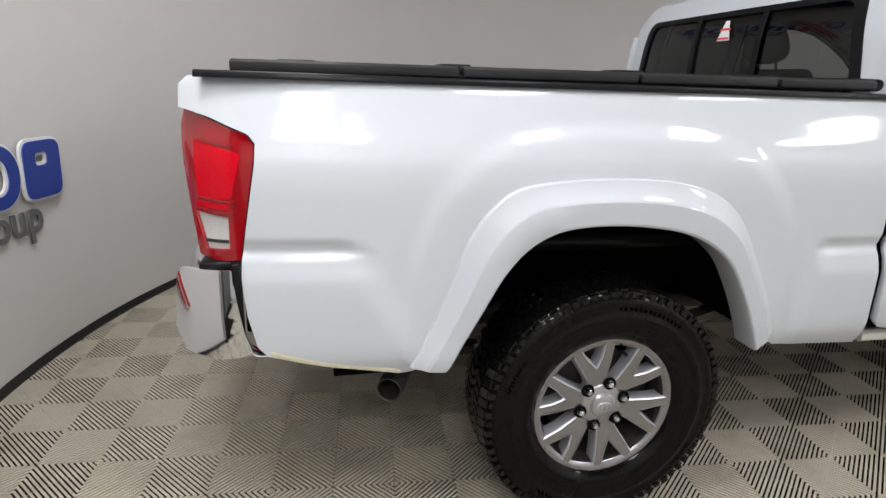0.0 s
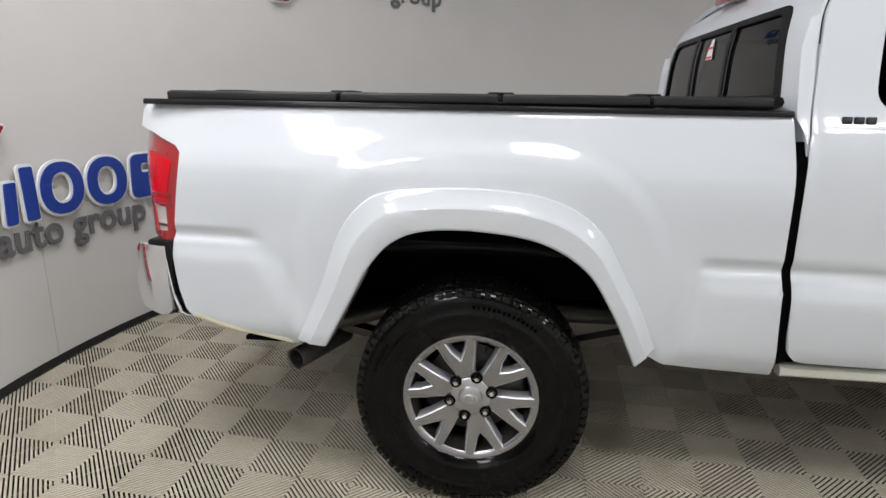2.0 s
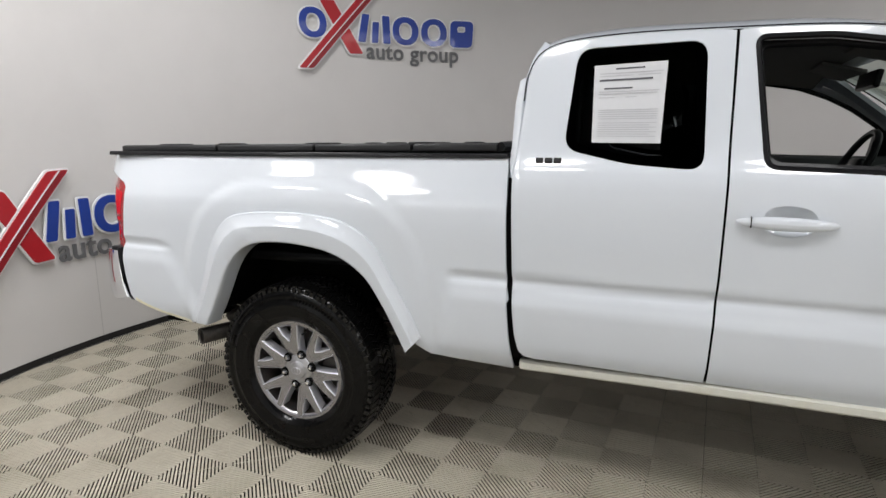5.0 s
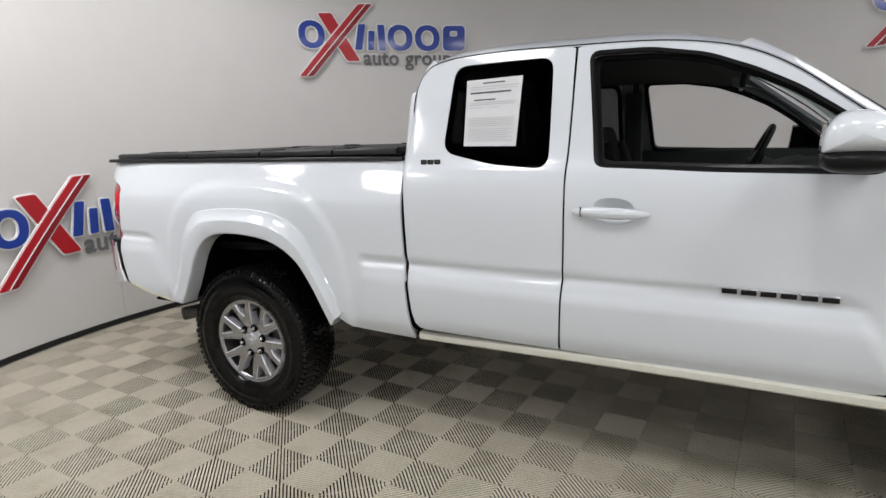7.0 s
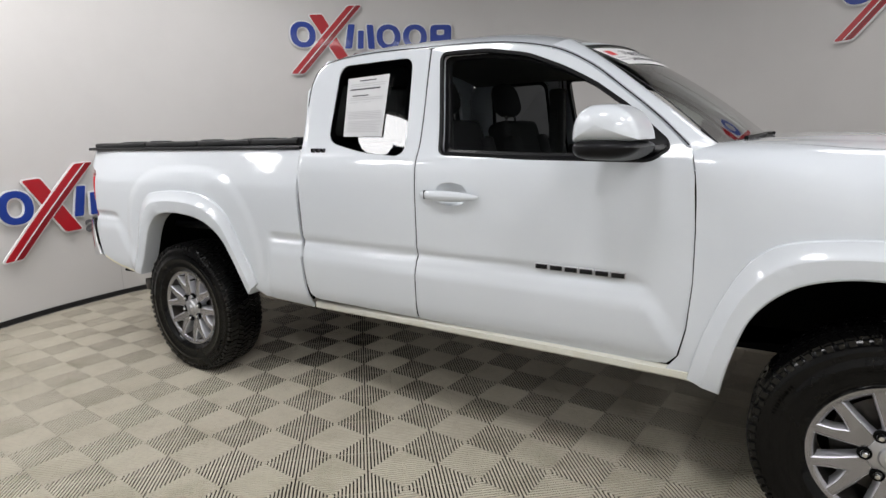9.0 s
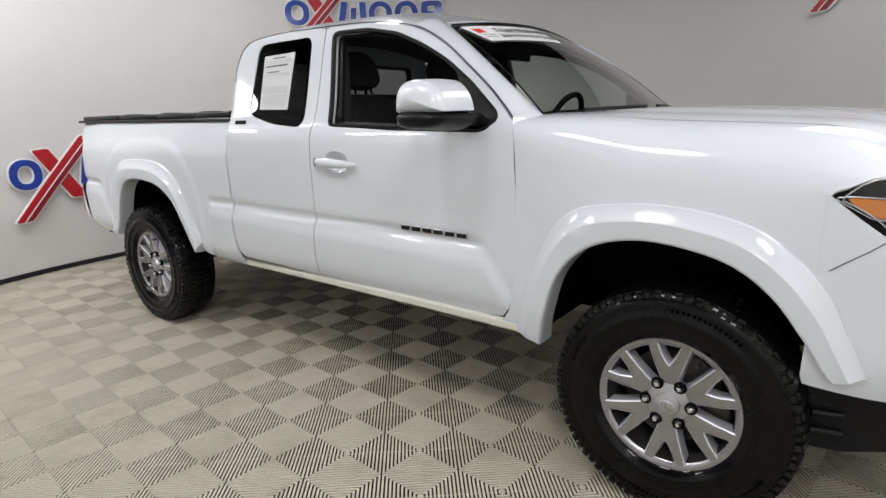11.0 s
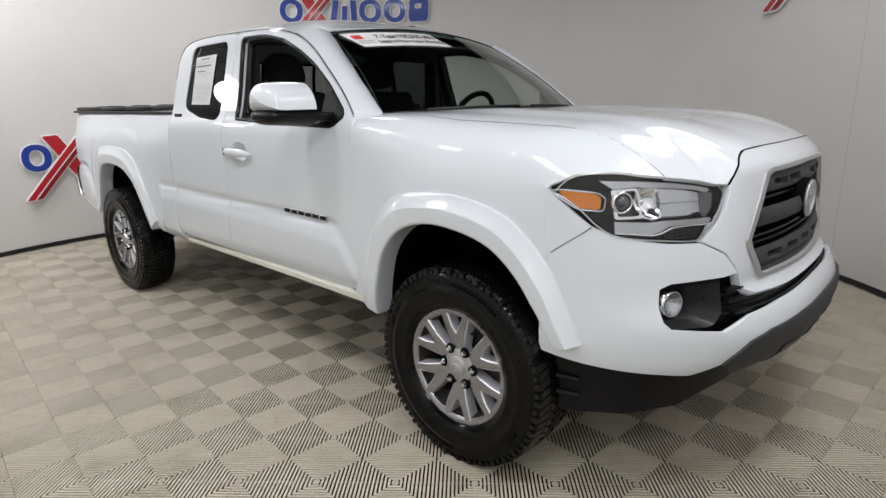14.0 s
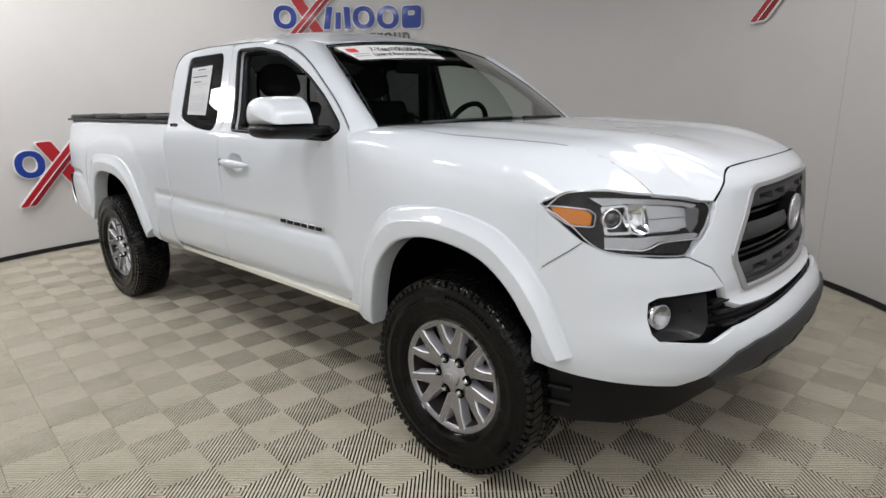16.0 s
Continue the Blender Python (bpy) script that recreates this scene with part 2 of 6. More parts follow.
M_CREAM = material("cream_edge", (0.62, 0.58, 0.42), 0.5, grain=0.1, scale=60, stain=0.7, stain_scale=14, stain_color=(0.75, 0.76, 0.76))

SMOOTH = lambda t: t * t * (3 - 2 * t)
clamp = lambda v: max(0.0, min(1.0, v))


def step(a, b, v):
    return SMOOTH(clamp((v - a) / (b - a)))


def spline(points, n=8, closed=False):
    """A smooth curve through points, n steps between each two."""
    out = []
    m = len(points)
    for k in range(m if closed else m - 1):
        if closed:
            p0, p1, p2, p3 = (points[(k + j) % m] for j in (-1, 0, 1, 2))
        else:
            p0, p1, p2, p3 = points[max(k - 1, 0)], points[k], points[k + 1], points[min(k + 2, m - 1)]
        for i in range(n):
            t = i / n
            out.append(tuple(0.5 * (2 * b + (c - a) * t + (2 * a - 5 * b + 4 * c - d) * t * t + (3 * b - a - 3 * c + d) * t ** 3) for a, b, c, d in zip(p0, p1, p2, p3)))
    if not closed:
        out.append(tuple(points[-1]))
    return out


def rounded(points, r, n=5):
    """A closed outline with its corners rounded off."""
    out = []
    m = len(points)
    for k in range(m):
        p, a, b = Vector(points[k]), Vector(points[k - 1]), Vector(points[(k + 1) % m])
        rr = min(r, (a - p).length * 0.45, (b - p).length * 0.45)
        s, e = p + (a - p).normalized() * rr, p + (b - p).normalized() * rr
        for i in range(n + 1):
            t = i / n
            out.append(tuple((1 - t) ** 2 * s + 2 * t * (1 - t) * p + t * t * e))
    return out


def resample(loop, step_len):
    out = []
    for k in range(len(loop)):
        a, b = Vector(loop[k]), Vector(loop[(k + 1) % len(loop)])
        n = max(1, int(math.ceil((b - a).length / step_len)))
        if (b - a).length < 1e-6:
            continue
        for i in range(n):
            out.append(tuple(a + (b - a) * (i / n)))
    return out


def grow(loop, d):
    """A loop moved outwards by d."""
    n = len(loop)
    area = sum(loop[k - 1][0] * loop[k][1] - loop[k][0] * loop[k - 1][1] for k in range(n))
    sg = 1 if area > 0 else -1
    out = []
    for k in range(n):
        a, b, c = Vector(loop[k - 1]), Vector(loop[k]), Vector(loop[(k + 1) % n])
        n1, n2 = (b - a).normalized(), (c - b).normalized()
        nn = Vector((n1.y + n2.y, -n1.x - n2.x))
        nn = nn.normalized() * min(2.0, 1 / max(0.4, nn.length / 2))
        out.append(tuple(b + nn * d * sg))
    return out


def inside(px, py, loop):
    """Whether points lie in a closed loop."""
    hit = np.zeros(len(px), bool)
    x0, y0 = loop[-1]
    for x1, y1 in loop:
        if y0 != y1:
            c = ((y0 > py) != (y1 > py)) & (px < (x1 - x0) * (py - y0) / (y1 - y0) + x0)
            hit ^= c
        x0, y0 = x1, y1
    return hit


def panel(name, outline, skin, parent, mat, holes=(), grid=0.03, thick=0.016, side=1, label="", flip=False):
    """A pressed panel: an outline in (u, v), with holes, laid on a curved skin, with its edge folded in by its thickness.
    side -1 gives its mirror image on the truck's other side."""
    from mathutils.geometry import delaunay_2d_cdt
    loops = [resample(outline, grid)] + [resample(h, grid) for h in holes]
    pts = [p for lp in loops for p in lp]
    edges, k = [], 0
    for lp in loops:
        edges += [(k + i, k + (i + 1) % len(lp)) for i in range(len(lp))]
        k += len(lp)
    us, vs = [p[0] for p in loops[0]], [p[1] for p in loops[0]]
    gu, gv = np.meshgrid(np.arange(min(us), max(us), grid) + grid * 0.37, np.arange(min(vs), max(vs), grid) + grid * 0.41)
    gu, gv = gu.ravel(), gv.ravel()
    ok = inside(gu, gv, loops[0])
    for h in loops[1:]:
        ok &= ~inside(gu, gv, h)
    arr = np.array(pts)
    if ok.any():
        d = np.min(np.hypot(gu[ok][:, None] - arr[None, :, 0], gv[ok][:, None] - arr[None, :, 1]), axis=1)
        gi = [(a, b) for a, b, c in zip(gu[ok], gv[ok], d) if c > grid * 0.45]
    else:
        gi = []
    v2, _, tris, _, _, _ = delaunay_2d_cdt([Vector(p) for p in pts + gi], edges, [], 0, 1e-6)
    cen = np.array([[sum(v2[i][0] for i in t) / 3, sum(v2[i][1] for i in t) / 3] for t in tris])
    keep = inside(cen[:, 0], cen[:, 1], loops[0])
    for h in loops[1:]:
        keep &= ~inside(cen[:, 0], cen[:, 1], h)
    tris = [list(t) for t, kk in zip(tris, keep) if kk and len(t) == 3]
    pos, nor = [], []
    e = 0.002
    for p in v2:
        a = Vector(skin(p[0], p[1]))
        du = Vector(skin(p[0] + e, p[1])) - Vector(skin(p[0] - e, p[1]))
        dv = Vector(skin(p[0], p[1] + e)) - Vector(skin(p[0], p[1] - e))
        n = du.cross(dv).normalized()
        if flip:
            n = -n
        pos.append(a)
        nor.append(n)
    faces = []
    for t in tris:
        a, b, c = (pos[i] for i in t)
        n = (b - a).cross(c - a)
        faces.append(t if n.dot(nor[t[0]]) > 0 else [t[0], t[2], t[1]])
    # folded edges
    count = {}
    for t in faces:
        for i in range(3):
            a, b = t[i], t[(i + 1) % 3]
            count[(a, b)] = 1
    rim = [(a, b) for a, b in count if (b, a) not in count]
    for a, b in rim:
        k = len(pos)
        ab = (pos[b] - pos[a])
        if ab.length < 1e-7:
            continue
        ab.normalize()
        for i in (a, b):
            nn = ab.cross(nor[i]).normalized()
            pos.append(pos[i].copy())
            nor.append((nor[i] + nn).normalized())
        for i in (a, b):
            nn = ab.cross(nor[i]).normalized()
            pos.append(pos[i] - nor[i] * thick)
            nor.append(nn)
        faces.append([k, k + 2, k + 3, k + 1])
    s = side
    me = bpy.data.meshes.new(name)
    me.from_pydata([(p.x, p.y * s, p.z) for p in pos], [], [f if s == 1 else f[::-1] for f in faces])
    me.normals_split_custom_set_from_vertices([(n.x, n.y * s, n.z) for n in nor])
    me.materials.append(mat)
    ob = new(name, me)
    ob.parent = parent
    if label:
        ob["label"] = label
    return ob


def sheet(name, rows, mat, parent, thick=0.0, label="", mirror=False, smooth=True, hollow=False):
    """A curved sheet from rows of points."""
    bm = bmesh.new()
    vs = [[bm.verts.new((p[0], -p[1] if mirror else p[1], p[2])) for p in row] for row in rows]
    for a, b in zip(vs, vs[1:]):
        for i in range(len(a) - 1):
            f = (a[i], a[i + 1], b[i + 1], b[i])
            bm.faces.new(f[::-1] if mirror else f)
    bm.normal_update()
    # turn the skin outwards
    mid_ = Vector((1.5, 0, 0.7)) if thick else sum((v.co for v in bm.verts), Vector()) / len(bm.verts)
    if sum(f.normal.dot(f.calc_center_median() - mid_) * f.calc_area() for f in bm.faces) * (-1 if hollow else 1) < 0:
        bmesh.ops.reverse_faces(bm, faces=bm.faces[:])
        bm.normal_update()
    if thick:
        skin = list(bm.faces)
        rim = [e for e in bm.edges if len(e.link_faces) == 1]
        under = {v: bm.verts.new(v.co - v.normal * thick) for v in list(bm.verts)}
        for f in skin:
            bm.faces.new([under[v] for v in reversed(f.verts)])
        for e in rim:
            lp = e.link_loops[0]
            a, b = lp.vert, lp.link_loop_next.vert
            bm.faces.new((b, a, under[a], under[b]))
    return part(name, bm, mat, parent, label, smooth, 40)


def sweep(name, path, section, mat, parent, label="", closed=False, twist=None, smooth=True):
    """A section of (a, b) points carried along a path; a lies along twist (or the level side), b across it."""
    bm = bmesh.new()
    rows = []
    n = len(path)
    for k, p in enumerate(path):
        p = Vector(p)
        q0 = Vector(path[k - 1] if (k or closed) else path[0])
        q1 = Vector(path[(k + 1) % n] if (k < n - 1 or closed) else path[-1])
        t = (q1 - q0).normalized()
        ref = Vector(twist) if twist else Vector((0, 0, 1))
        a = t.cross(ref).normalized()
        b = a.cross(t).normalized()
        rows.append([bm.verts.new(p + a * u + b * v) for u, v in section])
    m = len(section)
    for k in range(n if closed else n - 1):
        r0, r1 = rows[k], rows[(k + 1) % n]
        for i in range(m):
            j = (i + 1) % m
            bm.faces.new((r0[i], r0[j], r1[j], r1[i]))
    if not closed:
        bm.faces.new(rows[0][::-1])
        bm.faces.new(rows[-1])
    bmesh.ops.recalc_face_normals(bm, faces=bm.faces[:])
    return part(name, bm, mat, parent, label, smooth, 40)


def disc_section(r, n=8):
    return [(r * math.cos(2 * math.pi * k / n), r * math.sin(2 * math.pi * k / n)) for k in range(n)]


# ---- the truck's skins ----
REAR_X, FRONT_X, AXLE_Z = 0.0, 3.235, 0.374
CAB_W = [(0.42, 0.79), (0.46, 0.822), (0.50, 0.852), (0.56, 0.876), (0.62, 0.886), (0.70, 0.893), (0.80, 0.897), (0.90, 0.900), (1.0, 0.904), (1.1, 0.906),
         (1.17, 0.902), (1.22, 0.890), (1.26, 0.868), (1.30, 0.852), (1.64, 0.764), (1.70, 0.745), (1.76, 0.72)]
BED_W = [(0.42, 0.80), (0.46, 0.83), (0.50, 0.858), (0.56, 0.876), (0.70, 0.884), (0.90, 0.889), (1.02, 0.892), (1.08, 0.889), (1.13, 0.877), (1.18, 0.860), (1.23, 0.843), (1.26, 0.832), (1.28, 0.820), (1.30, 0.80)]


def bulge(x, z):
    """The raised lower body band of the doors and bed corners."""
    top = lerp_table([(-1.0, 0.845), (-0.5, 0.845), (0.6, 0.812), (1.2, 0.802), (2.6, 0.779)], x)
    v = step(top + 0.014, top - 0.070, z) * step(0.44, 0.60, z)
    ramp = (0.80 - z) * 0.6
    m = step(0.65 - ramp * 0.2, 0.71 - ramp * 0.2, x) * step(2.56 + ramp, 2.48 + ramp, x)
    m = max(m, step(-0.62 + ramp, -0.74 + ramp, x))
    tuck = step(top + 0.060, top + 0.022, z) * step(top - 0.006, top + 0.020, z)
    return ((0.014 if x < 0.9 else 0.018) * v - 0.012 * tuck) * m


def swell(x, z, xc, top):
    """The wide shoulder pressed into the body round a wheel."""
    r = (abs(x - xc) / 0.60) ** 3 + (max(0.0, z - 0.5) / (top - 0.5)) ** 3
    return 0.009 * step(1.14, 0.86, r)


def side_skin(table, swell_at=None, top=1.17):
    def skin(x, z):
        w = lerp_table(table, z) + bulge(x, z)
        if swell_at is not None:
            w += swell(x, z, swell_at, top)
        if x < -0.55:
            w -= 0.035 * clamp((-0.55 - x) / 0.5) ** 2
        if x < -0.98:
            w -= 0.06 * clamp((-0.98 - x) / 0.15) ** 2.2
        if table is CAB_W and x < 0.95:
            w -= 0.040 * clamp((0.95 - x) / 0.06) ** 2.2
        return (x, -w, z)
    return skin


cab_skin = side_skin(CAB_W)
bed_skin = side_skin(BED_W, REAR_X)

# front end: hood, fenders and nose share one form
NOSE_W, NOSE_X, NOSE_N = 0.928, 3.60, 2.75
NOSE_A = [(0.36, 0.40), (0.42, 0.46), (0.47, 0.535), (0.53, 0.59), (0.60, 0.605), (0.66, 0.59), (0.72, 0.55), (0.78, 0.53), (0.95, 0.49), (1.05, 0.455), (1.15, 0.405), (1.22, 0.35)]
HOOD_T = [(2.5, 1.275), (3.0, 1.272), (3.4, 1.256), (3.7, 1.236), (3.9, 1.212), (4.1, 1.18)]
Z0 = 0.80


def nose_x(y, z):
    r = min(1.0, abs(y) / NOSE_W)
    return NOSE_X + lerp_table(NOSE_A, z) * math.sqrt(max(0.0, 1 - r ** NOSE_N))


def front_w(x, z=1.0):
    """Half width of the front fenders."""
    return lerp_table([(2.60, 0.906), (2.9, 0.908), (3.3, 0.916), (3.62, NOSE_W)], x)


def sup(x):
    """How square the fender's shoulder is: crisp at the doors, softer towards the lamps."""
    f = step(2.62, 3.15, x)
    return 13.0 - 6.0 * f, 12.0 - 6.5 * f


def crown(x, y):
    """Height of the hood and fender tops before they fall to the nose."""
    w = front_w(x)
    t = lerp_table(HOOD_T, x)
    r = min(0.99999, abs(y) / w)
    sy, sz = sup(x)
    z = Z0 + (t - Z0) * (1 - r ** sy) ** (1 / sz)
    return z + 0.012 * step(0.62, 0.46, abs(y)) * step(2.7, 3.1, x) - 0.010 * step(0.44, 0.20, abs(y)) * step(2.8, 3.2, x)


def grille_x(y, z):
    return 4.118 - 0.055 * (abs(y) / 0.5) ** 2.2 - 0.10 * max(0, z - 0.80) - 0.03 * max(0.0, z - 1.0)


def mask_skin(y, z):
    """The white mask: the nose pushed out to the grille's frame."""
    f = step(0.66, 0.50, abs(y)) * step(0.70, 0.76, z)
    g = grille_x(y, z) + 0.004 - 0.05 * step(1.09, 1.17, z)
    n = nose_x(y, z)
    return (n + (g - n) * f, y, z)


LIP_Z = [(0.0, 1.160), (0.30, 1.157), (0.44, 1.150), (0.50, 1.130), (0.545, 1.095), (0.578, 1.058), (0.65, 1.074), (0.81, 1.099), (0.86, 1.108), (0.91, 1.102), (0.928, 1.07)]


def lip_x(y):
    """Where the hood and fenders end above the lamps and the grille mask."""
    a = abs(y)
    n = nose_x(a, lerp_table(LIP_Z, a))
    if a < 0.58:
        n = mask_skin(a, lerp_table(LIP_Z, a))[0]
    return n - 0.004


def hood_z(x, y):
    xf = lip_x(y)
    reach = 0.36
    d = clamp(1 - (xf - x) / reach)
    return crown(x, y) - (crown(xf, y) - lerp_table(LIP_Z, abs(y))) * d ** 2.4


def fender_skin(x, v):
    """v is the height up to the shoulder, then the way over the top to the hood's edge."""
    w, t = front_w(x), lerp_table(HOOD_T, x)
    SUP_Y, SUP_Z = sup(x)
    if v <= 1.02:
        low = lerp_table([(0.42, 0.05), (0.5, 0.022), (0.62, 0.006), (0.8, 0.0)], v)
        q = clamp((v - Z0) / (t - Z0))
        return (x, -(w * (1 - q ** SUP_Z) ** (1 / SUP_Y) - low), v)
    a0 = math.asin(((1.02 - Z0) / (t - Z0)) ** (SUP_Z / 2))
    a1 = math.acos((0.755 / w) ** (SUP_Y / 2))
    a = a0 + (a1 - a0) * min(1.1, (v - 1.02) / 0.30)
    y, z = w * math.cos(a) ** (2 / SUP_Y), Z0 + (t - Z0) * math.sin(a) ** (2 / SUP_Z)
    return (x, -y, hood_z(x, y) if x > 3.45 else z)


def fender_v(x, z):
    """The fender skin's second measure at a height z."""
    if z <= 1.02:
        return z
    w, t = front_w(x), lerp_table(HOOD_T, x)
    sy, sz = sup(x)
    a0 = math.asin(((1.02 - Z0) / (t - Z0)) ** (sz / 2))
    a1 = math.acos((0.755 / w) ** (sy / 2))
    a = math.asin(min(1, (z - Z0) / (t - Z0)) ** (sz / 2))
    return 1.02 + 0.30 * (a - a0) / (a1 - a0)


def nose_skin(y, z):
    return (nose_x(y, z), y, z)


truck = thing("pickup_truck", "white extended-cab pickup truck with a black folding bed cover", "pickup truck")

# ---- wheel arches ----
R_OUT = [(-0.575, 0.535), (-0.49, 0.72), (-0.43, 0.885), (-0.36, 0.985), (-0.26, 1.035), (0.0, 1.05), (0.22, 1.025), (0.36, 0.945), (0.45, 0.80), (0.52, 0.67), (0.56, 0.575)]
R_IN = [(-0.475, 0.520), (-0.395, 0.67), (-0.325, 0.80), (-0.25, 0.88), (-0.15, 0.918), (0.02, 0.922), (0.20, 0.892), (0.33, 0.815), (0.41, 0.70), (0.47, 0.58), (0.50, 0.51)]
F_OUT = [(2.68, 0.485), (2.73, 0.67), (2.80, 0.84), (2.87, 0.935), (2.97, 0.982), (3.20, 1.0), (3.42, 0.965), (3.54, 0.895), (3.63, 0.80), (3.690, 0.68), (3.732, 0.585)]
F_IN = [(2.785, 0.455), (2.81, 0.58), (2.86, 0.73), (2.95, 0.83), (3.06, 0.876), (3.20, 0.886), (3.38, 0.852), (3.50, 0.775), (3.585, 0.67), (3.64, 0.585), (3.66, 0.562)]


def arch_mid(a, b, f=0.45):
    return [(p[0] + (q[0] - p[0]) * f, p[1] + (q[1] - p[1]) * f) for p, q in zip(spline(a, 5), spline(b, 5))]


def any_side(x, z, front):
    if front:
        if x > NOSE_X:
            r = math.sqrt(max(0, 1 - ((x - NOSE_X) / lerp_table(NOSE_A, z)) ** 2)) ** (2 / NOSE_N)
            return NOSE_W * r
        return -fender_skin(x, min(z, 1.02))[1]
    return -bed_skin(x, z)[1]


def flare(outer, inner, front, side):
    o, i = spline(outer, 6), spline(inner, 6)
    rows = []
    n = len(o)
    for k in range(n):
        a, b = Vector(o[k]), Vector(i[k])
        w0, w1 = any_side(a.x, a.y, front), any_side(b.x, b.y, front)
        swellout = 0.030 + 0.010 * math.sin(math.pi * k / (n - 1))
        row = []
        crest = max(w0, w1) + swellout
        for f, w in ((0.0, w0 - 0.006), (0.006, w0 + 0.008), (0.03, w0 + 0.012), (0.12, w0 + 0.016), (0.38, crest - 0.006), (0.42, crest - 0.002), (0.46, crest),
                     (0.70, crest - 0.002), (0.93, crest - 0.005), (0.98, crest - 0.009), (1.0, crest - 0.016), (1.0, crest - 0.03), (1.0, crest - 0.10)):
            p = a + (b - a) * f
            row.append((p.x, -w * side, p.y))
        rows.append(row)
    bm = bmesh.new()
    vs = [[bm.verts.new(p) for p in r] for r in rows]
    for a, b in zip(vs, vs[1:]):
        for k in range(len(a) - 1):
            bm.faces.new((a[k], b[k], b[k + 1], a[k + 1]))
    for r in (vs[0], vs[-1]):
        bm.faces.new(r)
    bmesh.ops.recalc_face_normals(bm, faces=bm.faces[:])
    bm.normal_update()
    if sum(f.normal.y * f.calc_area() for f in bm.faces) * side > 0:
        bmesh.ops.reverse_faces(bm, faces=bm.faces[:])
    return part("fender_flare", bm, M_PAINT, truck, "white painted wheel arch flare", True, 24)


def wheel_well(inner, front, side):
    i = spline(inner, 5)
    cx = sum(p[0] for p in i) / len(i)
    rows = []
    for p in i:
        q = (cx + (p[0] - cx) * 1.06, p[1] + 0.035)
        rows.append([(q[0], -w * side, q[1]) for w in (0.90, 0.80, 0.62, 0.46)])
    bm = bmesh.new()
    vs = [[bm.verts.new(p) for p in r] for r in rows]
    for a, b in zip(vs, vs[1:]):
        for k in range(3):
            bm.faces.new((a[k], b[k], b[k + 1], a[k + 1]))
    bm.faces.new([r[3] for r in vs])
    bmesh.ops.recalc_face_normals(bm, faces=bm.faces[:])
    bm.normal_update()
    if sum(f.normal.dot(f.calc_center_median() - Vector((cx, -0.9 * side, 0.4))) for f in bm.faces) > 0:
        bmesh.ops.reverse_faces(bm, faces=bm.faces[:])
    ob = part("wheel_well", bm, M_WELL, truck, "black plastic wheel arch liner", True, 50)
    # clips along the folded edge
    for k in (2, len(i) - 5, len(i) - 3):
        p = i[k]
        bm = bmesh.new()
        lathe(bm, [(0.001, 0.004), (0.006, 0.004), (0.009, 0.001), (0.009, -0.003)], 10, pose(p[0] + (p[0] - cx) * 0.035, -0.905 * side, p[1] + 0.01, 90 * side))
        part("clip", bm, M_PLASTIC, ob)
    return ob


for s in (1, -1):
    flare(R_OUT, R_IN, False, s)
    flare(F_OUT, F_IN, True, s)
    wheel_well(R_IN, False, s)
    wheel_well(F_IN, True, s)

# ---- bed ----
TAIL = [(-1.130, 1.208), (-1.06, 1.190), (-0.965, 1.152), (-0.948, 1.130), (-0.952, 1.08), (-0.985, 0.90), (-0.995, 0.845)]
bed_out = ([(-0.945, 0.582), (-0.80, 0.545), (-0.60, 0.508)] + arch_mid(R_OUT, R_IN) + [(0.60, 0.505), (0.924, 0.485), (0.921, 0.525), (0.910, 0.627), (0.903, 0.73), (0.898, 0.849), (0.895, 1.003), (0.894, 1.133), (0.890, 1.241), (0.886, 1.268)]
           + [(0.4, 1.271), (-0.5, 1.276), (-1.105, 1.281), (-1.128, 1.262)] + TAIL + [(-0.998, 0.80), (-0.99, 0.70), (-0.97, 0.61)])
for s in (1, -1):
    # cream-tinted lower edge
    sweep("lower_edge", [(x, (bed_skin(x, z)[1] + 0.004) * s, z) for x, z in ((-0.94, 0.590), (-0.86, 0.566), (-0.78, 0.548), (-0.69, 0.532), (-0.60, 0.515))], [(-0.006, -0.008), (-0.006, 0.010), (0.004, 0.012), (0.007, 0.004), (0.004, -0.006)], M_CREAM, truck, "cream lower edge of the bed side")
    panel("bed_side", bed_out, bed_skin, truck, M_PAINT, grid=0.018, side=s, label="white bed side")
    # rail cap along the top
    sweep("rail_cap", [(-1.075, -0.785 * s, 1.284), (-1.0, -0.803 * s, 1.284), (-0.5, -0.812 * s, 1.281), (0.3, -0.812 * s, 1.277), (0.885, -0.812 * s, 1.273)],
          [(-0.026, -0.006), (-0.026, 0.006), (-0.021, 0.011), (0.021, 0.011), (0.026, 0.005), (0.026, -0.006)], M_PLASTIC, truck, "black plastic cap along the bed rail")
# tailgate
rows = []
for z in np.linspace(0.62, 1.275, 12):
    rows.append([(-1.135 - 0.012 * math.sin((z - 0.62) / 0.655 * math.pi) + 0.05 * (abs(y) / 0.76) ** 8, y, z) for y in np.linspace(-0.76, 0.76, 24)])
sheet("tailgate", rows, M_PAINT, truck, 0.04, "white tailgate at the back of the bed")
bm = bmesh.new()
box(bm, (-1.0, -0.72, 0.80), (0.88, 0.72, 0.84))
part("bed_floor", bm, M_PLASTIC, truck)
bm = bmesh.new()
box(bm, (0.84, -0.80, 0.56), (0.868, 0.80, 1.24), 0.008)
part("bed_front", bm, M_PAINT, truck)

